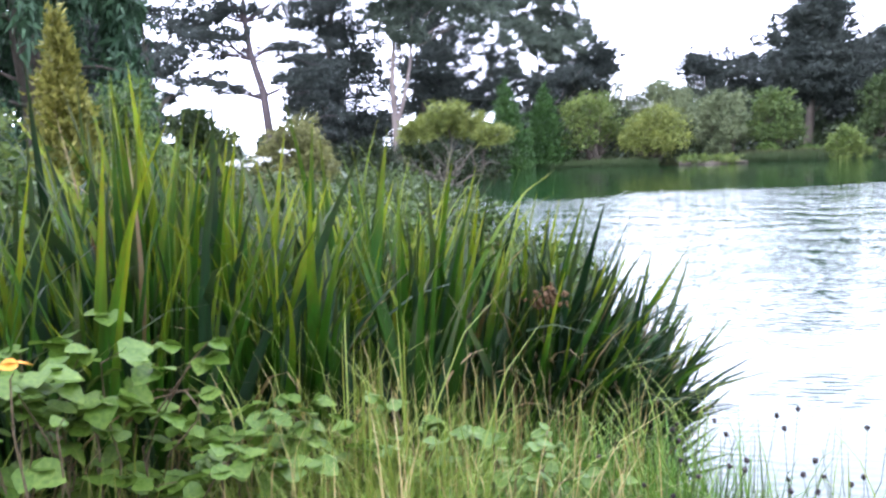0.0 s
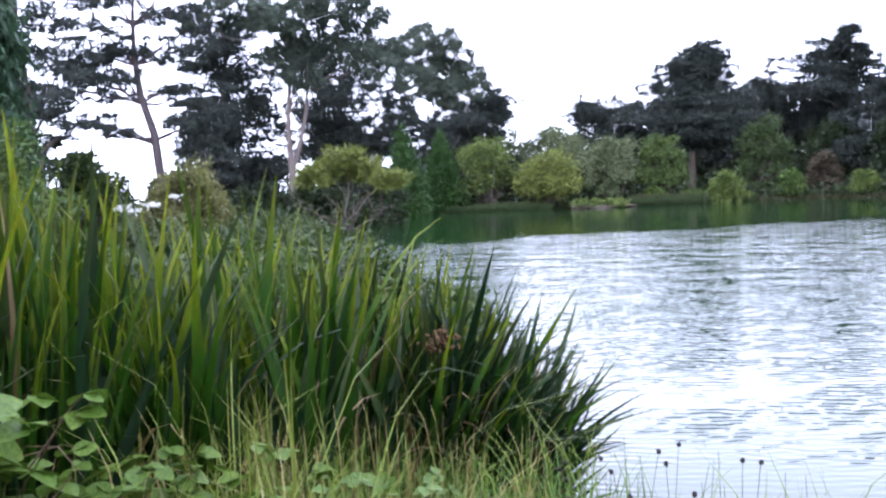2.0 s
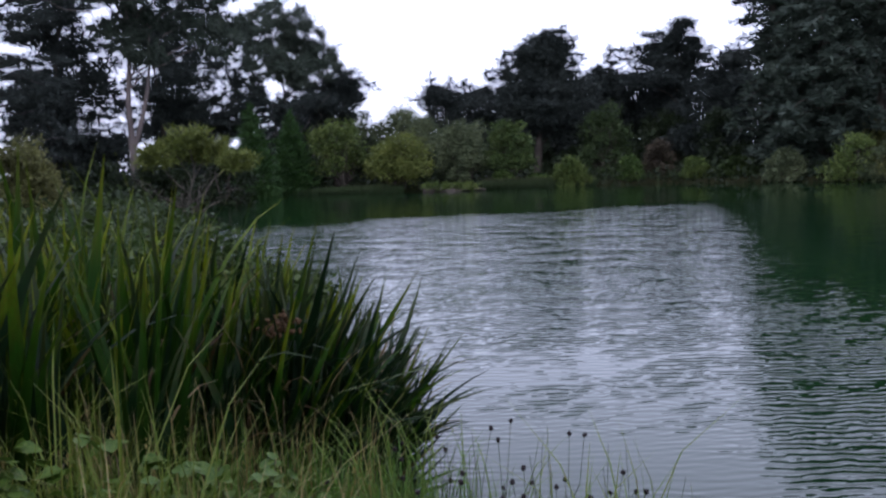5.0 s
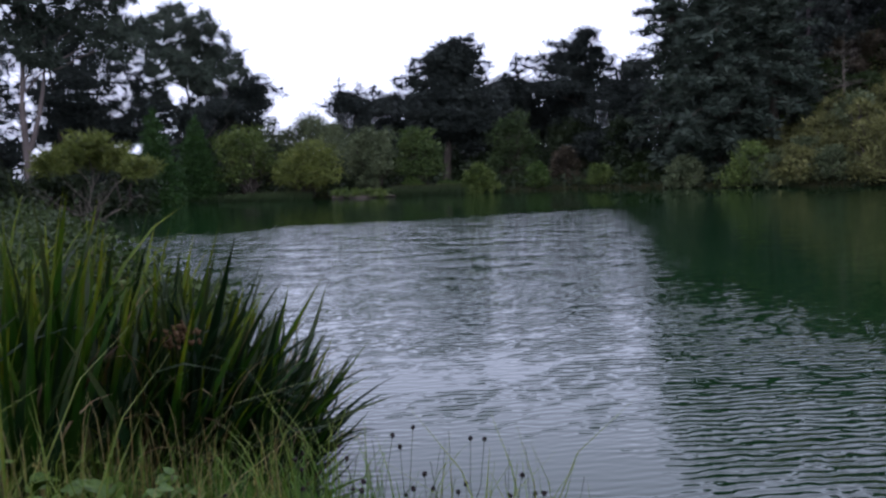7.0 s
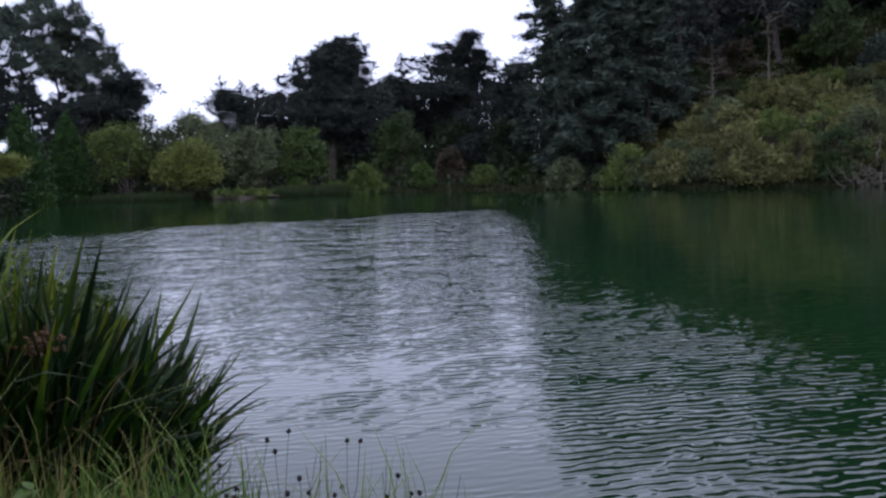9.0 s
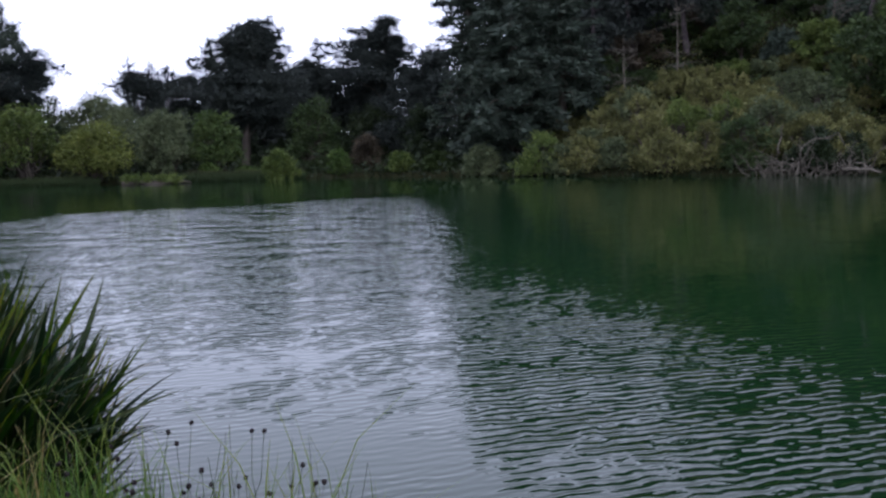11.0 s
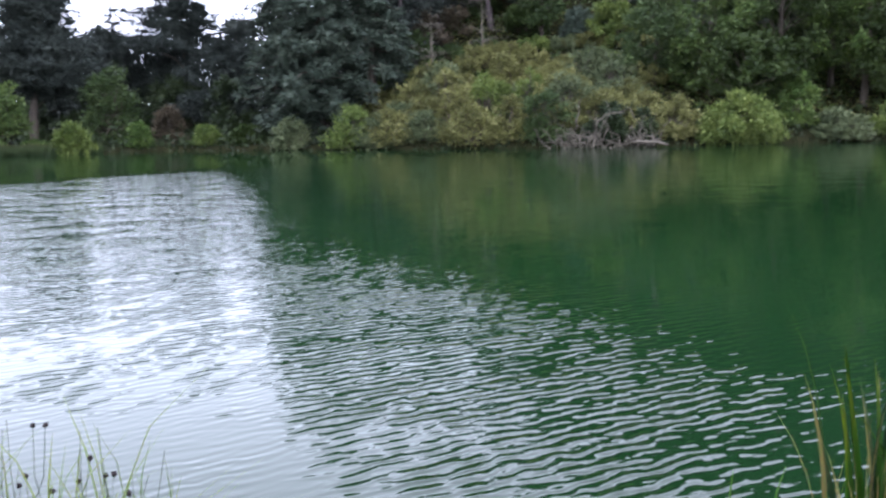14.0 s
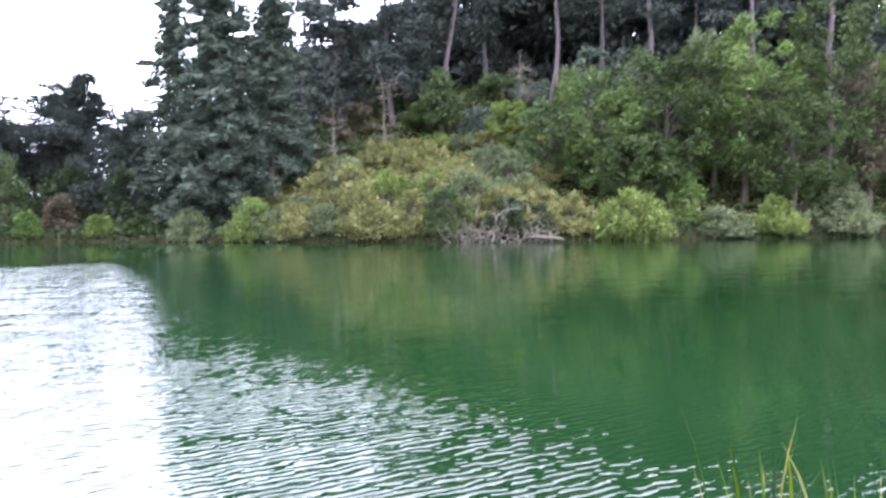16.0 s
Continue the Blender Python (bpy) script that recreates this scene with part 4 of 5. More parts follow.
# dark young trees among the pines
rng = np.random.default_rng(125)
for i in range(26):
    az = 19.5 + 44 * ((i * 0.618) % 1)
    r = 101 + 13 * rng.random()
    el = rng.uniform(6.5, 10.5) if az > 29 else rng.uniform(5.0, 7.4)
    broadleaf(1250 + i, az, r, max(3.0, tall(az, r, el)), rng.uniform(5, 7.5), (M_DARKLEAF, M_DEEP, M_CEDAR, M_BROWN, M_GREY)[i % 5], ("dull green", "dark green leafy", "blue-grey evergreen", "half-dead brown", "grey-green leafy")[i % 5] + " young tree in the hillside wood", 3000, 0.45, 0.05, "young trees in the hillside wood")
# shaded wood behind the pines
for sd, az, r, el in ((130, 22, 126, 10), (131, 26.5, 132, 7.5), (132, 30, 134, 13), (133, 33.5, 130, 18.5), (134, 37, 134, 20), (135, 40.5, 130, 20.5), (136, 44, 134, 21), (137, 48, 130, 21), (138, 52, 134, 21), (139, 57, 136, 21),
                      (141, -45, 90, 12), (142, -54, 80, 14), (143, -15, 126, 4.6), (144, 0, 135, 5.0), (145, 66, 130, 13), (146, 46, 128, 16), (147, 55, 128, 16), (148, 31.5, 142, 17.5), (149, 35.5, 144, 20), (151, 39, 142, 21.5), (152, 43, 145, 22), (153, 47, 142, 22.5), (154, 51, 145, 22.5), (155, 56, 144, 22.5), (156, 25.5, 140, 12)):
    broad_cypress(sd, az, r, max(6, tall(az, r, el)), 17, 0.03, n=6500 if 32 < az < 60 else 3600, tiers=8, top=0.7, label="dark tree deep in the wood behind the pond", size=1.35)
# scrub on the slope over the water
rng = np.random.default_rng(150)
scrub = [M_OLIVE, M_GREY, M_OLIVE, M_YELLOW, M_OLIVE, M_OLIVE, M_OLIVE, M_DARKLEAF, M_OLIVE, M_GREY]
for i in range(66):
    az = 19.3 + 18.6 * ((i * 0.618) % 1)
    row = i % 6
    r = float(np.interp(az, [15, 22, 30, 39], [90, 83, 80, 79])) + 0.3 + row * 4.0 + rng.uniform(0, 1.5)
    if row == 0 and 32.0 < az < 39.5:
        r += 2.4
    cap = float(np.interp(az, [19, 22, 26, 31, 36, 39], [0.8, 2.2, 4.0, 4.8, 4.4, 2.4]))
    h = min(rng.uniform(2.4, 6.2), max(1.6, tall(az, r, cap + rng.uniform(-1.7, 1.2))))
    leaf = scrub[int(rng.integers(len(scrub)))]
    kind = {"olive_leaf": "olive-brown", "yellow_green_leaf": "yellow-green", "grey_green_leaf": "grey-green", "green_leaf": "green", "dull_green_leaf": "dull green"}[leaf.name]
    shrub(1500 + i, az, r, h, rng.uniform(4.0, 7.5), leaf, "%s scrub bush on the slope over the water" % kind, "scrub_bush", 2200, 0.32, 34, "scrub on the hillside", sharp=0.6, ragged=0.3, lobe=(0.06, 0.14))

def undergrowth(name, seed, label, mat, az0, az1, gap0, gap1, n, high, size, near=56, far=150):
    """Low leafage too fine to count, over a stretch of the far banks."""
    rng = np.random.default_rng(seed)
    az, r = rng.uniform(az0, az1, n * 4), np.sqrt(rng.uniform(near * near, far * far, n * 4))
    x, y = r * np.sin(np.radians(az)), r * np.cos(np.radians(az))
    g = shore_gap(x, y)
    k = np.flatnonzero((g > gap0) & (g < gap1))[:n]
    x, y = x[k], y[k]
    up = np.abs(rng.normal(size=len(k))) * high * (0.6 + 0.5 * np.sin(x * 0.9) * np.sin(y * 0.7))
    p = np.stack([x, y, np.maximum(land(x, y), 0) + up], 1)
    v, q = leaves(p, rng.normal(size=p.shape) + [0, 0, 0.2], size * rng.uniform(0.6, 1.3, len(k)), size * 0.5, rng, tri=True)
    tagged(new(name, fast_mesh(name, v, q, mat)), label, "undergrowth", kind="stuff")


undergrowth("undergrowth", 601, "dark green undergrowth covering the hillside", M_DEEP, 14, 70, 2, 55, 30000, 0.5, 0.62)
undergrowth("undergrowth", 602, "olive-brown undergrowth covering the hillside", M_OLIVE, 14, 70, 3, 30, 14000, 0.4, 0.4)
undergrowth("undergrowth", 603, "undergrowth along the far waterline, coloured dark for shade", M_SHADE, -30, 66, -0.5, 3.0, 40000, 0.6, 0.38)
undergrowth("undergrowth", 604, "undergrowth below the far trees, coloured dark for shade", M_SHADE, -45, 18, 1, 40, 22000, 0.9, 0.75)
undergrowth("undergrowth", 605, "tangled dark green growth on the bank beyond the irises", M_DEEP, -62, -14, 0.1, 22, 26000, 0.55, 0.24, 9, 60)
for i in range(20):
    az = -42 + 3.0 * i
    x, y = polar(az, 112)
    shrub(620 + i, az, 108 + 4 * (i % 3), rise((2.1 if -15 < az < 3 else 1.1) + 0.9 * ((i * 0.618) % 1), 110) - zl(x, y), 9.5, M_SHADE, "evergreen bush under the far trees, coloured dark for shade", "evergreen_bush", 2600, 0.5, 12, "evergreen bushes under the far trees")
# unseen trees, added behind the standpoint to shade the near bank
first = broadleaf(230, 150, 9.5, 11, 8, M_GREEN, "unseen leafy tree added behind the standpoint to shade the bank", 2600, 0.45, 0.3, "trees behind the path")
for az, r in ((185, 8.5), (222, 9.5), (255, 12), (118, 13), (200, 16), (165, 17)):
    x, y = polar(az, r)
    copy_thing(first, pose(x, y, zl(x, y), 0, 0, az * 3))
# green trees on the slope
for sd, az, r, el, w, leaf, n in ((160, 38.4, 92, 7.0, 9, M_DARKLEAF, 8000), (161, 41.6, 92, 9.0, 10, M_LEAFY, 9000), (162, 45.6, 93, 10.5, 11, M_DEEP, 10000), (163, 50.2, 97, 12.0, 12, M_GREEN, 10000), (164, 55, 100, 13.0, 13, M_DEEP, 10000),
                                  (165, 60, 108, 13.5, 13, M_GREEN, 9000), (166, 48.4, 100, 11.0, 10, M_GREY, 7000), (167, 36.0, 100, 7.0, 6, M_YELLOW, 4000), (168, 43.6, 88, 5.0, 8, M_DEEP, 7000), (169, 53, 94, 7.5, 10, M_DEEP, 8000), (170, 30.4, 104, 7.4, 5.5, M_DEEP, 3500)):
    broadleaf(sd, az, r, tall(az, r, el), w, leaf, {"green_leaf": "leafy green", "dull_green_leaf": "dull green leafy", "leafy_green_leaf": "leafy mid-green", "deep_green_leaf": "dark green leafy", "grey_green_leaf": "pale grey-green", "yellow_green_leaf": "yellowing"}[leaf.name] + " broadleaf tree on the slope over the pond", n)
for sd, az, r, el, w, leaf, lab, n in (
        (180, 43.4, 82, 1.9, 10, M_YELLOW, "bright yellow-green bush spreading over the waterline", 6500),
        (181, 49.2, 87, 0.8, 6, M_GREY, "grey-green bush at the waterline below the trees", 3000),
        (182, 52.0, 90.5, 1.4, 6, M_YELLOW, "yellow-green bush at the waterline below the trees", 3500),
        (183, 55.6, 95, 2.0, 8, M_GREY, "pale bush at the waterline below the trees", 3500),
        (184, 60.0, 101, 2.2, 9, M_GREEN, "green bush at the waterline below the trees", 3500),
        # added bush, its shade-dark leaves fill the hollow behind the tangle
        (187, 36.4, 80.6, 1.6, 8.0, M_SHADE, "bush added for the dark shaded hollow behind the fallen branches", 4000),
        (185, 39.6, 81, 1.8, 4.6, M_OLIVE, "olive bush behind the fallen branches", 2500),
        (186, 46.6, 88, 3.0, 5, M_GREEN, "green bush under the dark trees", 2500)):
    shrub(sd, az, r, tall(az, r, el), w, leaf, lab, n=n, group="bushes below the hillside trees", size=0.36, lobes=14)


def fallen_branches():
    """A washed-up tangle of bleached limbs."""
    rng = np.random.default_rng(190)
    x, y = polar(36.0, 77.0)
    ob = thing("fallen_tree", "bleached tangle of dead branches fallen at the waterline", "dead tree", x, y, 0.0, -36.2)
    for i in range(58):
        a = np.array([rng.uniform(-4.6, 3.2), rng.uniform(-0.4, 1.4), rng.uniform(-0.1, 0.5)])
        b = a + np.array([rng.normal() * 1.7, rng.normal() * 0.5, abs(rng.normal()) * 1.2 + 0.2])
        part("branch", fast_mesh("branch", *limb(rng, a, b, rng.uniform(0.045, 0.13), 0.025, rng.normal() * 0.3, 0.18, 7, 5), M_DEAD, True), ob)
    part("log", fast_mesh("log", *limb(rng, (1.6, -0.7, 0.42), (4.3, -1.1, 0.22), 0.15, 0.09, -0.05, 0.03, 8, 8), M_DEAD, True), ob, "pale floating log")
    part("snag", fast_mesh("snag", *limb(rng, (-3.4, 0.8, 1.6), (-2.9, 0.6, 4.2), 0.11, 0.03, 0.1, 0.05, 8, 6), M_DEAD, True), ob)


fallen_branches()


def reed_bed(name, seed, label, az0, az1, off, n, h, mat):
    """Blades too many to count, along a stretch of the far waterline."""
    rng = np.random.default_rng(seed)
    az = rng.uniform(az0, az1, n)
    rs = np.interp(az, [-18, -10, -4, 2, 8, 15, 22], [99, 94, 94, 96, 98, 90, 83]) + off + rng.uniform(-1.0, 1.2, n)
    x, y = rs * np.sin(np.radians(az)), rs * np.cos(np.radians(az))
    p = np.stack([x, y, np.maximum(land(x, y), -0.1)], 1)
    ax = np.stack([rng.normal(size=n) * 0.25, rng.normal(size=n) * 0.25, np.ones(n)], 1)
    v, q = leaves(p, ax, h * rng.uniform(0.6, 1.15, n), 0.10, rng)
    tagged(new(name, fast_mesh(name, v, q, mat)), label, "reeds", kind="stuff")


reed_bed("reed_fringe", 201, "low green reed fringe along the far waterline", -17.4, -8.4, -0.3, 9000, 0.75, M_RUSH)
reed_bed("reed_fringe", 202, "low green reed fringe below the far bushes", -3.6, 4.0, -0.4, 7000, 0.9, M_RUSH)


def islet():
    x, y = polar(-5.2, 90.5)
    rng = np.random.default_rng(210)
    ob = thing("islet", "small low islet of dead wood and yellowed plants", "islet", x, y, 0.0, 5.2)
    part("log", fast_mesh("log", *limb(rng, (-3.0, 0, 0.10), (2.9, 0.2, 0.14), 0.22, 0.15, 0, 0.03, 8, 7), M_BARK, True), ob)
    part("log", fast_mesh("log", *limb(rng, (-1.2, -0.3, 0.12), (3.4, -0.4, 0.10), 0.17, 0.10, 0, 0.03, 8, 7), M_BARK, True), ob)
    blobs = [(rng.uniform(-2.4, 2.0), rng.normal() * 0.5, rng.uniform(0.25, 0.6), 0.8, 0.6, 0.35) for i in range(9)]
    part("foliage", fast_mesh("foliage", *cloud(rng, blobs, 1500, 0.3, 0.12, 0.5, -0.4), M_YELLOW), ob)


islet()

# ---- the near bank ----
def strap(rng, bend, width, twist, seg=7):
    """One long sword-shaped leaf of unit height, folded along its middle."""
    t = np.linspace(0, 1, seg + 1)
    a = bend * t ** 2.2
    dx, dz = np.sin(a), np.cos(a)
    x = np.concatenate([[0], np.cumsum((dx[1:] + dx[:-1]) / 2) / seg])
    z = np.concatenate([[0], np.cumsum((dz[1:] + dz[:-1]) / 2) / seg])
    w = width * np.minimum(1, (1 - t) * 1.75) ** 0.95 * (0.75 + 0.30 * np.minimum(1, t * 3))
    tw = twist * t
    side = np.stack([-np.sin(tw) * 0.3, np.cos(tw), 0 * t], 1)
    c = np.stack([x, 0 * t, z], 1)
    nrm = np.stack([dz, 0 * t, -dx], 1)
    v = np.stack([c - side * w[:, None] / 2, c + nrm * w[:, None] * 0.16, c + side * w[:, None] / 2], 1).reshape(-1, 3)
    q = []
    for i in range(seg):
        for j in (0, 1):
            q.append((i * 3 + j, i * 3 + j + 1, i * 3 + j + 4, i * 3 + j + 3))
    return v, np.array(q)


rng = np.random.default_rng(300)
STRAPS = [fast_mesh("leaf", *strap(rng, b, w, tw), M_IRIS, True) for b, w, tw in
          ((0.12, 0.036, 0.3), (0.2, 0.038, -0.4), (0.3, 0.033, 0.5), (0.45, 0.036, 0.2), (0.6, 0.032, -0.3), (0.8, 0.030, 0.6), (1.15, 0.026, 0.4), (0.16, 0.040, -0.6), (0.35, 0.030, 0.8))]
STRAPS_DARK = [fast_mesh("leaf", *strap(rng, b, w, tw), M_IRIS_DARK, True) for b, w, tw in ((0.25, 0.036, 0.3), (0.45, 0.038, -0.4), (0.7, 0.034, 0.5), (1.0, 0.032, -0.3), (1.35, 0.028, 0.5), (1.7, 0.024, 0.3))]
KINKED = [fast_mesh("leaf", *strap(rng, b, 0.020, tw), M_IRIS_DRY, True) for b, tw in ((0.5, 0.6), (1.1, -0.5), (1.8, 0.4), (2.3, 0.7))]

PALE = [fast_mesh("leaf", *strap(rng, b, 0.022, tw), M_STRAW, True) for b, tw in ((0.15, 0.4), (0.3, -0.5), (0.6, 0.3))]


def iris_clump(rng, x, y, h, count, lean, away, dry, label, spread=13.0, old_shaded=0.0, broad=1.0, pale=False, loose=1.0):
    """Sword leaves in flat fans from one root, the whole leaning by some degrees towards the bearing away."""
    ob = thing("iris_clump", label, "iris plant", x, y, max(zl(x, y), -0.15) - 0.03, group="tall waterside irises")
    fans = [(rng.uniform(-180, 180), rng.normal() * 5, rng.normal() * 0.10, rng.normal() * 0.10) for i in range(max(2, count // 6))]
    for i in range(count):
        is_dry = rng.random() < dry
        kind = (PALE if pale else KINKED) if is_dry else STRAPS_DARK if rng.random() < old_shaded else STRAPS
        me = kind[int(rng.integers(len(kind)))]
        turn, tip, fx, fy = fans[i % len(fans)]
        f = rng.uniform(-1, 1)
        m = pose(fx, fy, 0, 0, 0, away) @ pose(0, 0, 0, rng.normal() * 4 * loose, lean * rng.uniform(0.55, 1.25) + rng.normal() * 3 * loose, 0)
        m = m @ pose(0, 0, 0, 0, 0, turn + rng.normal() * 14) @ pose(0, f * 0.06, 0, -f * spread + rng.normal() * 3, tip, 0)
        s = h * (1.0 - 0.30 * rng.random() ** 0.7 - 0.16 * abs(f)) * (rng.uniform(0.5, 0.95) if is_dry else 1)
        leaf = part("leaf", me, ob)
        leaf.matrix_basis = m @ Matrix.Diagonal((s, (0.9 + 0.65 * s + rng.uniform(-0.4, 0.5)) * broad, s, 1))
    return ob


rng = np.random.default_rng(301)
FRONT = ([-54, -48, -42, -36, -30, -24, -18, -13.5, -10.5, -8.8], [3.35, 3.35, 3.5, 3.8, 4.2, 4.7, 5.2, 5.8, 6.5, 7.2])
CREST = ([-54, -47, -42, -38.6, -36.4, -34.6, -32.6, -30.4, -28.6, -26.2, -24.3, -22, -19, -16, -13.9, -10.5, -8], [4.6, 5.0, 5.2, 5.3, 2.6, -0.9, -0.6, 1.2, 2.0, 0.9, 1.5, -0.8, -2.3, -3.1, -4.0, -7.0, -9.5])
for i in range(78):
    az = -54 + 37.5 * ((i * 0.618034) % 1)
    row = (i % 4) * 0.42 + rng.uniform(-0.1, 0.3)
    r = float(np.interp(az, *FRONT)) + row * (1.0 if az < -20 else 0.7)
    x, y = polar(az, r)
    h = min(2.05, rise(float(np.interp(az, *CREST)), r) - zl(x, y)) * (1.2 if i % 3 == 0 else rng.uniform(0.98, 1.14) if az < -37 else rng.uniform(0.85, 1.08))
    # each stand of irises falls open to both sides
    mid = min((-45.0, -38.5, -28.0, -24.0), key=lambda g: abs(az - g))
    out = float(np.clip((az - mid) / 4.0, -1.3, 1.3))
    # more dark leaves left of -42 put that stand's shade into the colour
    iris_clump(rng, x, y, h, 19, 3 + 9 * abs(out), (-az if out > 0 else 180 - az) + rng.normal() * 30, 0.13,
               "tall upright green iris with sword leaves at the water's edge", old_shaded=0.5 if az < -42 else 0.22, broad=0.8 if az < -40 else 1.0)
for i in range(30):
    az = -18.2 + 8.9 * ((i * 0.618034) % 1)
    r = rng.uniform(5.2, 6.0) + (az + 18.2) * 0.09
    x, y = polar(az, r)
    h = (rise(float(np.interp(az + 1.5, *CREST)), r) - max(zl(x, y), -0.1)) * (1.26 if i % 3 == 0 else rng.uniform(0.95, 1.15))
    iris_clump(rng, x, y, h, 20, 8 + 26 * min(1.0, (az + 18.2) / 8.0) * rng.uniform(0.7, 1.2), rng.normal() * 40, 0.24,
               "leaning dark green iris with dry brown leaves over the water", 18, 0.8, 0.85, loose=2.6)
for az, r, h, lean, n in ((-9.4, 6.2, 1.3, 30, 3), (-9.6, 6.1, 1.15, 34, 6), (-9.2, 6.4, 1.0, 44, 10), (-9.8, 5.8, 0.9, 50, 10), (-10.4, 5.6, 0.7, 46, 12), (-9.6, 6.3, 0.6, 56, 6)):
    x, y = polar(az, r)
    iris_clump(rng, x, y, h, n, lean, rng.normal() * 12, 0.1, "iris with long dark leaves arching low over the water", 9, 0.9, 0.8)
for az, r, h, lean, dry, n in ((52.6, 4.2, 0.85, 6, 0.45, 16), (55.0, 4.2, 1.6, 2, 0.7, 22), (50.4, 4.3, 0.6, 8, 0.2, 10), (47.6, 4.4, 0.5, 8, 0.0, 6), (58, 4.2, 1.6, 6, 0.3, 16), (56.5, 3.9, 1.45, 6, 0.4, 16), (54.4, 4.7, 1.2, 4, 0.35, 14)):
    x, y = polar(az, r)
    iris_clump(rng, x, y, h, n, lean, 30, dry, "young iris with green and straw-pale leaves by the water", 7, 0.25, 0.55, True, 0.6)


def blades(rng, p, h, w, lean=0.5, sway=0.0):
    """Grass blades, bent in two steps."""
    n = len(p)
    a = rng.uniform(0, 2 * np.pi, n)
    d = np.stack([np.cos(a), np.sin(a), 0 * a], 1)
    s = np.stack([-np.sin(a), np.cos(a), 0 * a], 1)
    k = np.abs(rng.normal(size=n))[:, None] * lean
    h, w = np.broadcast_to(h, n)[:, None], np.broadcast_to(w, n)[:, None]
    up = np.array([[0, 0, 1.0]])
    p1 = p + (up * 0.5 + d * k * 0.15) * h
    p2 = p + (up * 0.85 + d * k * 0.45) * h
    p3 = p + (up * 1.0 + d * k * 0.85) * h
    v = np.stack([p - s * w / 2, p + s * w / 2, p1 + s * w / 2, p1 - s * w / 2, p2 + s * w * 0.35, p2 - s * w * 0.35, p3 + s * w * 0.05, p3 - s * w * 0.05], 1).reshape(-1, 3)
    b = np.arange(n)[:, None] * 8
    q = np.concatenate([b + [[0, 1, 2, 3]], b + [[3, 2, 4, 5]], b + [[5, 4, 6, 7]]])
    return v, q


def on_bank(rng, n, az0, az1, r0, r1, gap=(-0.25, 9)):
    az = rng.uniform(az0, az1, n)
    r = np.sqrt(rng.uniform(r0 * r0, r1 * r1, n))
    x, y = r * np.sin(np.radians(az)), r * np.cos(np.radians(az))
    g = shore_gap(x, y)
    k = (g > gap[0]) & (g < gap[1])
    x, y = x[k], y[k]
    return np.stack([x, y, land(x, y) - 0.02], 1)


# dead leaves matted round the iris roots
rng = np.random.default_rng(305)
az = -8.6 - 14 * rng.random(3500) ** 1.3
r = np.interp(az, *FRONT) + rng.uniform(0.2, 1.5, 3500)
x, y = r * np.sin(np.radians(az)), r * np.cos(np.radians(az))
p = np.stack([x, y, np.maximum(land(x, y), -0.05)], 1)
tagged(new("leaf_mat", fast_mesh("leaf_mat", *blades(rng, p, rng.uniform(0.2, 0.7, 3500), 0.016, 0.7), M_IRIS_DRY)), "brown dead leaves matted round the iris roots", "dead leaves", kind="stuff")
rng = np.random.default_rng(310)
p = on_bank(rng, 25000, -62, 12, 2.2, 5.0)
g = shore_gap(p[:, 0], p[:, 1])
h = rng.uniform(0.25, 0.72, len(p)) * np.where(rng.random(len(p)) < 0.12, 1.6, 1.0) * (0.8 + 0.35 * np.sin(p[:, 0] * 3.1) * np.sin(p[:, 1] * 2.7)) * np.where(np.arctan2(p[:, 0], p[:, 1]) > -0.33, 0.86, 1.0)
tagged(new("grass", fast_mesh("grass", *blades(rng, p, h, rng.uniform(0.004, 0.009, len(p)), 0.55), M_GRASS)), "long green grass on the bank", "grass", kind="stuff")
p = on_bank(rng, 6000, 12, 70, 1.4, 4.4)
tagged(new("grass", fast_mesh("grass", *blades(rng, p, rng.uniform(0.15, 0.4, len(p)), 0.006, 0.5), M_GRASS)), "shorter grass where the bank meets the water", "grass", kind="stuff")
p = on_bank(rng, 9000, -70, 70, 4.0, 16, (-0.1, 20))
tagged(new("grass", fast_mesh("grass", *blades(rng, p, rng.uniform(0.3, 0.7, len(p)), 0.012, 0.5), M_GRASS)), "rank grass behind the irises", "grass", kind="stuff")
p = on_bank(rng, 560, -50, -8, 2.4, 4.8)
tagged(new("dry_grass", fast_mesh("dry_grass", *blades(rng, p, rng.uniform(0.4, 0.95, len(p)), 0.006, 0.35), M_STRAW)), "straw-coloured dead grass stalks among the green", "grass", kind="stuff")


def seed_grass(rng, x, y, h):
    """A dry stalk with a feathery head."""
    ob = thing("seed_grass", "dry straw-coloured grass stalk with feathery seed head", "grass", x, y, zl(x, y) - 0.02, rng.uniform(0, 360), "dry seeding grasses")
    top = np.array([rng.normal() * 0.08, rng.normal() * 0.08, h])
    stalk = part("stalk", fast_mesh("stalk", *limb(rng, (0, 0, 0), top, 0.003, 0.0015, 0, 0.02, 5, 4), M_STRAW, True), ob)
    f = rng.random(40)
    c = top * (0.74 + 0.27 * f)[:, None] + rng.normal(size=(40, 3)) * 0.004
    part("seed_head", fast_mesh("seed_head", *leaves(c, rng.normal(size=(40, 3)) * 0.3 + [0, 0, 1.0], 0.026, 0.006, rng), M_STRAW), stalk)


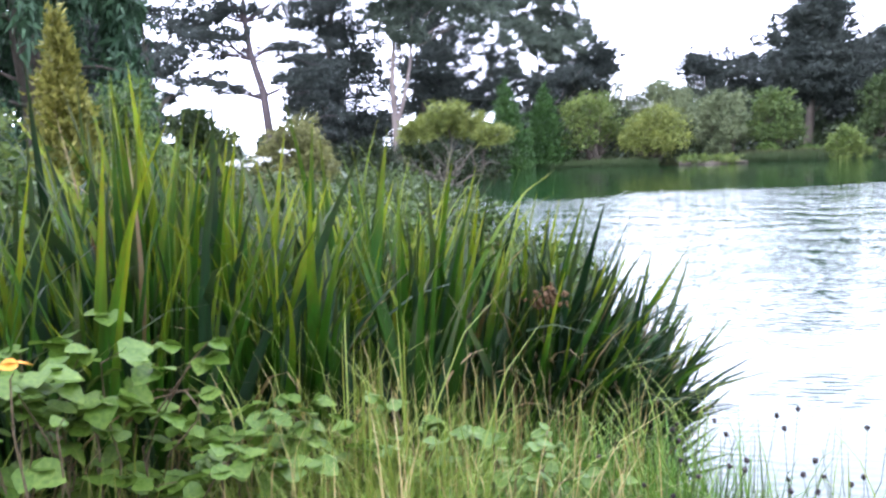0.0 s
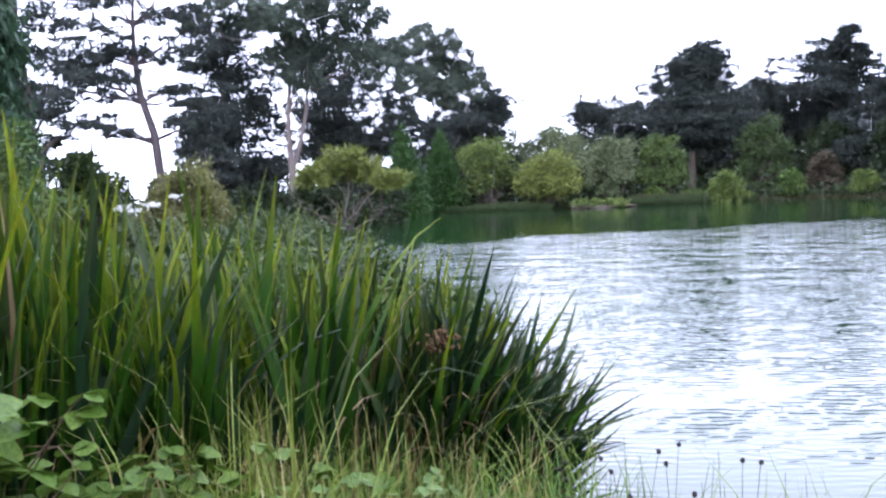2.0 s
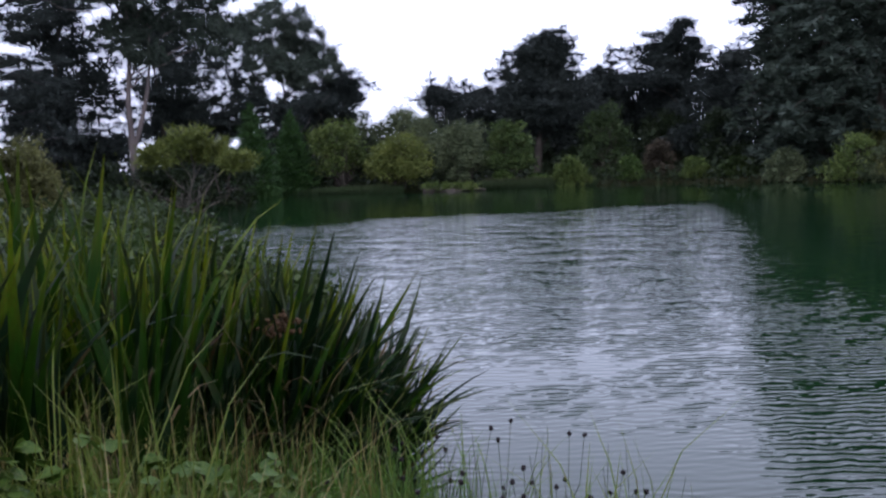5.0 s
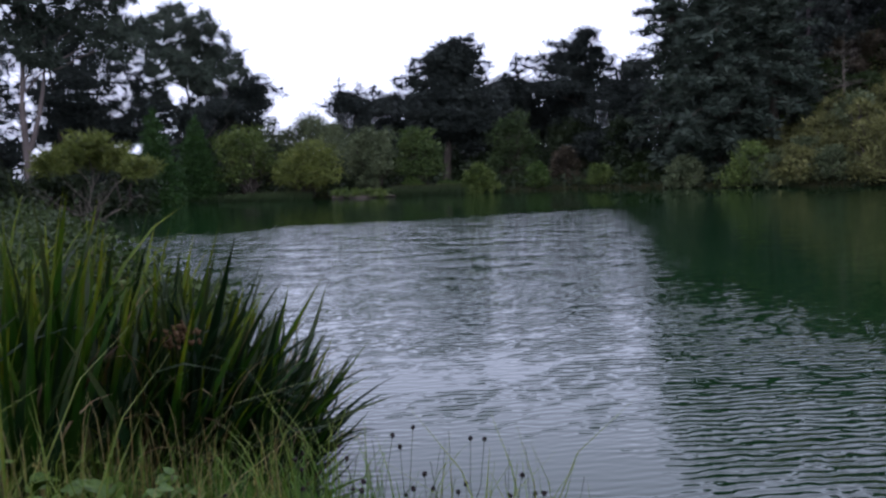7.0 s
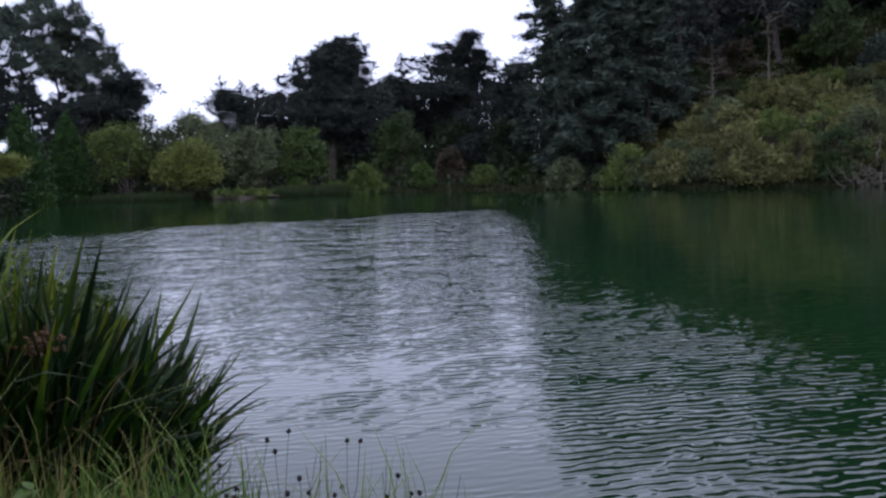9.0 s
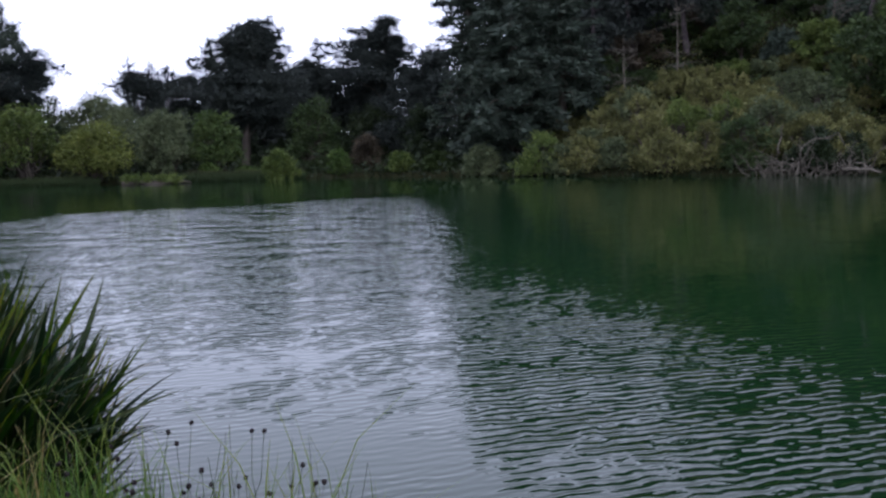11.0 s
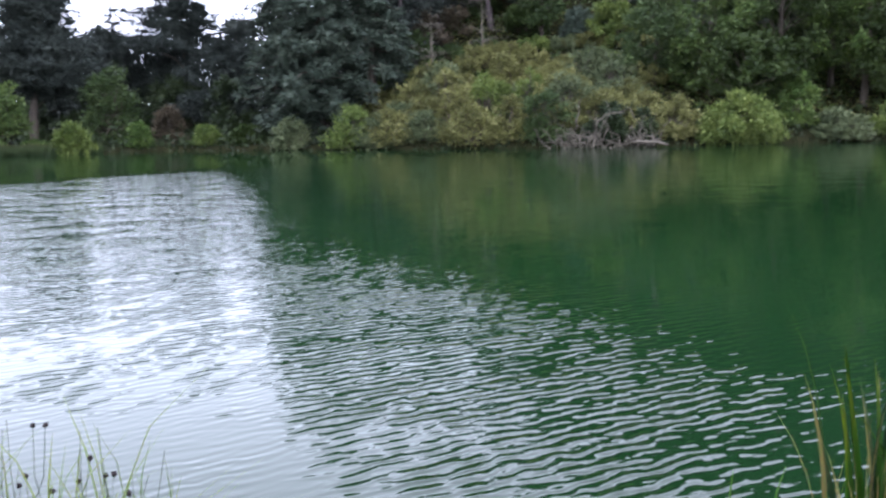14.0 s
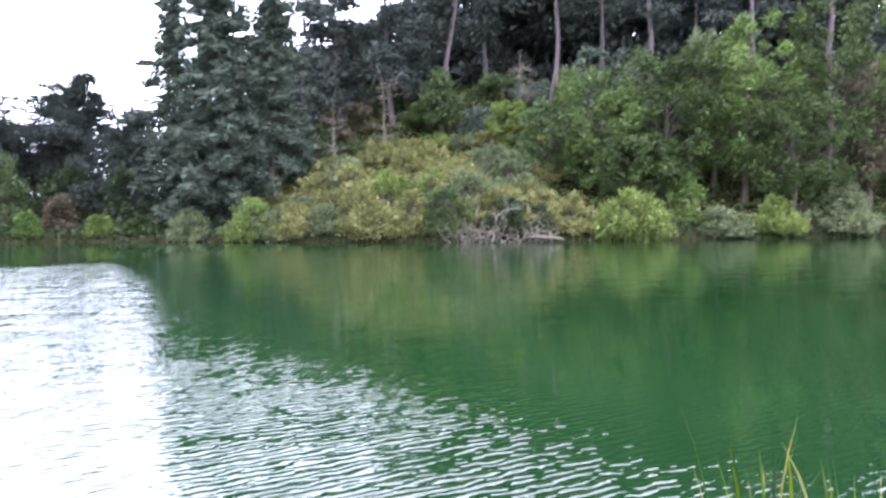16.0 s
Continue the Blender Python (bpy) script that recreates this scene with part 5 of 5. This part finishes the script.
for az, r, h in ((-33.5, 3.3, 0.75), (-31.8, 3.5, 0.85), (-32.6, 3.2, 0.6), (-29.0, 3.6, 0.7), (-27.5, 3.7, 0.8), (-25.0, 3.6, 0.6), (-34.6, 3.6, 0.8), (-22.0, 3.9, 0.7), (-18.0, 4.0, 0.7), (-14.6, 4.1, 0.75), (-12.0, 4.0, 0.7), (-20.4, 3.5, 0.55),
                 (-30.4, 3.1, 0.55), (-36.0, 3.2, 0.7), (-16.0, 3.7, 0.6), (-9.5, 4.0, 0.65)):
    x, y = polar(az, r)
    seed_grass(rng, x, y, h)


def seed_head(seed):
    """A small knobbly tuft."""
    bm = bmesh.new()
    bmesh.ops.create_icosphere(bm, subdivisions=2, radius=0.011)
    for v in bm.verts:
        v.co *= 0.85 + 0.55 * noise.noise(v.co * 260 + Vector((seed, 0, 0)))
        v.co.z *= 1.1
    me = bpy.data.meshes.new("seed_head")
    bm.to_mesh(me)
    bm.free()
    me.materials.append(M_SEED)
    return me


SEED_HEADS = [seed_head(k * 3.7) for k in range(3)]


def rush(rng, x, y, h, heads):
    """A thin round stem with a dark tuft at its top."""
    ob = thing("rush", "thin green rush with dark seed head at the waterline" if heads else "thin bare green rush at the waterline", "rush", x, y, max(zl(x, y), -0.1) - 0.02, rng.uniform(0, 360), "rushes along the waterline")
    top = np.array([rng.normal() * 0.16 * h, rng.normal() * 0.16 * h, h])
    stalk = part("stem", fast_mesh("stem", *limb(rng, (0, 0, 0), top, 0.0026, 0.0012, 0, 0.03, 6, 5), M_RUSH, True), ob)
    if heads:
        head = part("seed_head", SEED_HEADS[int(rng.integers(3))], stalk, "dark knobbly seed head")
        head.matrix_basis = pose(*top, rng.uniform(-30, 30), rng.uniform(-30, 30), rng.uniform(0, 360))


rng = np.random.default_rng(320)
for az, el, r in ((0.55, -16.7, 3.3), (-4.0, -17.35, 3.3), (-6.0, -17.7, 3.35), (-4.3, -18.9, 3.2), (-4.6, -19.4, 3.2), (1.9, -18.6, 3.3), (2.2, -19.3, 3.2), (4.5, -17.6, 3.4), (6.8, -18.8, 3.3), (5.6, -19.0, 3.2), (-2.6, -18.4, 3.3), (-0.6, -17.3, 3.4),
                  (-8.0, -17.6, 3.6), (-7.2, -18.6, 3.4), (7.8, -20.2, 3.2), (8.8, -20.0, 3.2), (-9.6, -17.0, 3.7), (3.3, -20.0, 3.1)):
    x, y = polar(az, r)
    rush(rng, x, y, rise(el, r) - max(zl(x, y), -0.1), True)
for i in range(16):
    az, r = rng.uniform(-9.5, 5.0), rng.uniform(3.15, 3.6)
    x, y = polar(az, r)
    rush(rng, x, y, rise(rng.uniform(-20.8, -17.8), r) - max(zl(x, y), -0.1), True)
for i in range(64):
    az, r = rng.uniform(-10, 9), rng.uniform(3.1, 3.7)
    x, y = polar(az, r)
    rush(rng, x, y, rng.uniform(0.45, 0.95), False)


def bramble_leaflet(rng):
    """Oval pointed leaflet with a toothed edge, creased at its vein."""
    k = 7
    t = np.linspace(0, 1, k)
    w = 0.42 * np.sin(np.pi * t ** 0.75) ** 0.8 * (1 + 0.14 * (np.arange(k) % 2)) + 0.005
    z = 0.16 * w - 0.10 * t ** 2
    v = np.concatenate([np.stack([t, -w, z], 1), np.stack([t, 0 * t, -0.10 * t ** 2 - 0.02], 1), np.stack([t, w, z], 1)])
    q = [(i, i + 1, k + i + 1, k + i) for i in range(k - 1)] + [(k + i, k + i + 1, 2 * k + i + 1, 2 * k + i) for i in range(k - 1)]
    return v, np.array(q)


LEAFLET = fast_mesh("leaf", *bramble_leaflet(rng), M_BRAMBLE, True)
LEAFLET_AUTUMN = fast_mesh("leaf", *bramble_leaflet(rng), M_ORANGE, True)


def bramble(seed, az, r, w, h, sprays, size, label, autumn=0):
    """Arching canes with leaves in threes."""
    rng = np.random.default_rng(seed)
    x, y = polar(az, r)
    ob = thing("bramble_bush", label, "bramble", x, y, zl(x, y) - 0.02, -az, "brambles on the bank")
    for i in range(sprays):
        a = rng.uniform(0, 2 * np.pi)
        q = w * math.sqrt(rng.random()) * 0.5
        tip = np.array([math.cos(a) * q, math.sin(a) * q, h * rng.uniform(0.45, 1.0)])
        if i < autumn:
            tip = np.array([0.0, 0.0, h])
        if i % 3 == 0:
            part("cane", fast_mesh("cane", *limb(rng, (tip[0] * 0.2, tip[1] * 0.2, 0), tip, 0.0042, 0.0025, -0.25, 0.05, 6, 5), M_CANE, True), ob)
        facing = rng.uniform(-180, 180)
        for k, (turn, s) in enumerate(((0, 1.0), (72, 0.8), (-72, 0.8))):
            leaf = part("leaf", LEAFLET_AUTUMN if i < autumn else LEAFLET, ob)
            leaf.matrix_basis = pose(*tip, rng.normal() * 18, rng.normal() * 15 + 12, facing + turn + rng.normal() * 10) @ Matrix.Scale(size * s * rng.uniform(0.8, 1.2), 4)
    return ob


bramble(401, -45.0, 3.05, 0.8, 1.18, 54, 0.105, "leafy bramble before the irises")
bramble(402, -49.0, 2.95, 0.6, 1.15, 40, 0.105, "leafy bramble before the irises")
bramble(411, -48.6, 2.6, 0.25, rise(-10.8, 2.6) - zl(*polar(-48.6, 2.6)), 4, 0.065, "bramble shoot with orange autumn leaves before the irises", 1)
bramble(403, -38.6, 3.1, 0.75, 0.82, 51, 0.097, "low fresh green bramble in the grass")
bramble(410, -35.6, 3.25, 0.6, 0.72, 26, 0.10, "low fresh green bramble in the grass")
bramble(404, -45.5, 2.75, 0.7, 0.62, 35, 0.101, "low fresh green bramble in the grass")
bramble(405, -30.0, 3.4, 0.45, 0.88, 14, 0.09, "small bramble shoot in the grass")
bramble(406, -20.5, 3.4, 0.6, 0.74, 24, 0.085, "small pale bramble shoot in the grass")
bramble(407, -17.0, 3.6, 0.55, 0.72, 20, 0.08, "small pale bramble shoot in the grass")
bramble(408, -25.5, 3.5, 0.55, 0.8, 18, 0.085, "small pale bramble shoot in the grass")
bramble(409, -13.5, 3.8, 0.4, 0.55, 8, 0.08, "small pale bramble shoot in the grass")


def bramble_mound(seed, az, r, w, h, n, label, leaf, size=0.10):
    rng = np.random.default_rng(seed)
    x, y = polar(az, r)
    ob = thing("bramble_mound", label, "bramble", x, y, zl(x, y) - 0.05, -az, "bramble mounds behind the irises")
    blobs = [(rng.uniform(-0.5, 0.5) * w, rng.uniform(-0.4, 0.4) * w, h * rng.uniform(0.25, 0.75), 0.26 * w, 0.26 * w, h * 0.3) for i in range(9)]
    canes = [limb(rng, (rng.normal() * 0.1 * w, rng.normal() * 0.1 * w, 0), (b[0], b[1], b[2] + h * 0.25), 0.007, 0.003, -0.2, 0.05) for b in blobs]
    part("canes", fast_mesh("canes", *join(*canes), M_CANE, True), ob)
    part("leaves", fast_mesh("leaves", *cloud(rng, blobs, n, size, size * 0.75, 0.3, 0.0, 0.6, 0.55, 0.1, False), leaf), ob, kind="stuff")


for sd, az, r, w, h in ((420, -23.5, 9.5, 2.2, 1.25), (421, -21.0, 10.0, 2.0, 1.1), (422, -18.6, 9.6, 1.5, 0.9), (423, -27.5, 9.0, 2.4, 1.25), (424, -32, 8.6, 2.4, 1.15), (430, -33.4, 6.0, 1.2, 1.15), (431, -25.4, 7.6, 1.4, 1.1), (432, -36.4, 6.0, 1.5, 1.15), (433, -30.4, 6.4, 1.6, 1.05), (434, -27.2, 6.6, 1.6, 1.05), (435, -22.6, 7.0, 1.6, 0.95), (436, -19.6, 7.4, 1.3, 0.8), (437, -40.5, 5.7, 1.5, 1.25), (438, -46, 5.7, 1.6, 1.4), (425, -37, 8.2, 2.4, 1.3), (426, -43, 8.0, 2.6, 1.6), (427, -49, 7.6, 2.6, 1.9), (429, -55, 7.5, 2.6, 1.9)):
    bramble_mound(sd, az, r, w, h, 2100, "dense bramble mound with pale shining leaves behind the irises", M_MOUND)
cone_tree(440, -45.0, 15, 3.9, 1.1, "slender yellow-green sapling before the weeping conifer", M_GOLD, 5200, 0.13, "sapling", "")
shrub(441, -49.5, 13, 3.4, 2.4, M_YELLOW, "yellow-green bush before the weeping conifer", n=3200, size=0.12, lobes=12, group="")
shrub(442, -41.5, 16, 3.4, 3.0, M_GREEN, "green bush behind the bramble mounds", n=3600, size=0.14, lobes=12, group="")


def white_flowers(seed, az, r, h):
    """Branching stems with flat white flower heads."""
    rng = np.random.default_rng(seed)
    x, y = polar(az, r)
    ob = thing("flowering_plant", "tall plant with flat white flower heads behind the irises", "flower", x, y, zl(x, y) - 0.03, -az, "white-flowered plants")
    for i in range(2):
        tip = np.array([rng.normal() * 0.15, rng.normal() * 0.15, h * rng.uniform(0.86, 1.03)])
        stalk = part("stem", fast_mesh("stem", *limb(rng, (0, 0, 0), tip, 0.008, 0.004, -0.05, 0.03, 6, 5), M_RUSH, True), ob)
        n = 45
        a = rng.uniform(0, 2 * np.pi, n)
        c = tip + rng.normal(size=(n, 3)) * [0.05, 0.05, 0.015]
        part("flower_head", fast_mesh("flower_head", *leaves(c, np.stack([np.cos(a), np.sin(a), 0.6 + 0 * a], 1), 0.035, 0.03, rng), M_PETAL), stalk, "flat white flower head", "stuff")


for sd, az, r, h in ((450, -33.4, 11.5, 1.62), (451, -32.5, 11.8, 1.72), (452, -34.2, 11.2, 1.60)):
    white_flowers(sd, az, r, h)

def dried_head(az, r, z):
    """A brown cluster of dry seed pods on a stiff stalk."""
    rng = np.random.default_rng(460)
    x, y = polar(az, r)
    ob = thing("dried_seed_cluster", "brown cluster of dry seed pods among the iris leaves", "plant", x, y, zl(x, y) - 0.03, -az)
    stalk = part("stalk", fast_mesh("stalk", *limb(rng, (0, 0, 0), (0, 0, z - zl(x, y)), 0.007, 0.004, 0, 0.03, 6, 5), M_CANE, True), ob)
    for i in range(64):
        a, e = rng.uniform(0, 2 * np.pi), rng.uniform(-1.3, 1.3)
        tip = np.array([math.cos(a) * math.cos(e), math.sin(a) * math.cos(e), math.sin(e) * 0.55]) * rng.uniform(0.03, 0.15) + [0, 0, z - zl(x, y)]
        pod = part("pod", POD, stalk)
        pod.matrix_basis = pose(*tip, rng.uniform(-60, 60), rng.uniform(-60, 60), rng.uniform(0, 360)) @ Matrix.Scale(rng.uniform(0.5, 0.9), 4)


bm = bmesh.new()
bmesh.ops.create_icosphere(bm, subdivisions=1, radius=0.016)
for v in bm.verts:
    v.co.z *= 1.7
POD = bpy.data.meshes.new("pod")
bm.to_mesh(POD)
bm.free()
POD.materials.append(rough_mat("dry_pod", (0.030, 0.018, 0.009), (0.115, 0.066, 0.028), 30))
dried_head(-15.6, 5.15, 1.46)

# grey stone in the grass
bm = bmesh.new()
bmesh.ops.create_icosphere(bm, subdivisions=3, radius=0.14)
for v in bm.verts:
    v.co *= 1 + 0.25 * noise.noise(v.co * 9)
    v.co.z *= 0.6
me = bpy.data.meshes.new("stone")
bm.to_mesh(me); bm.free()
me.materials.append(M_STONE)
st = tagged(new("stone", me), "rounded grey stone lying in the grass", "stone")
x, y = polar(-50, 2.75)
st.matrix_basis = pose(x, y, zl(x, y) + 0.03, 0, 0, 30)
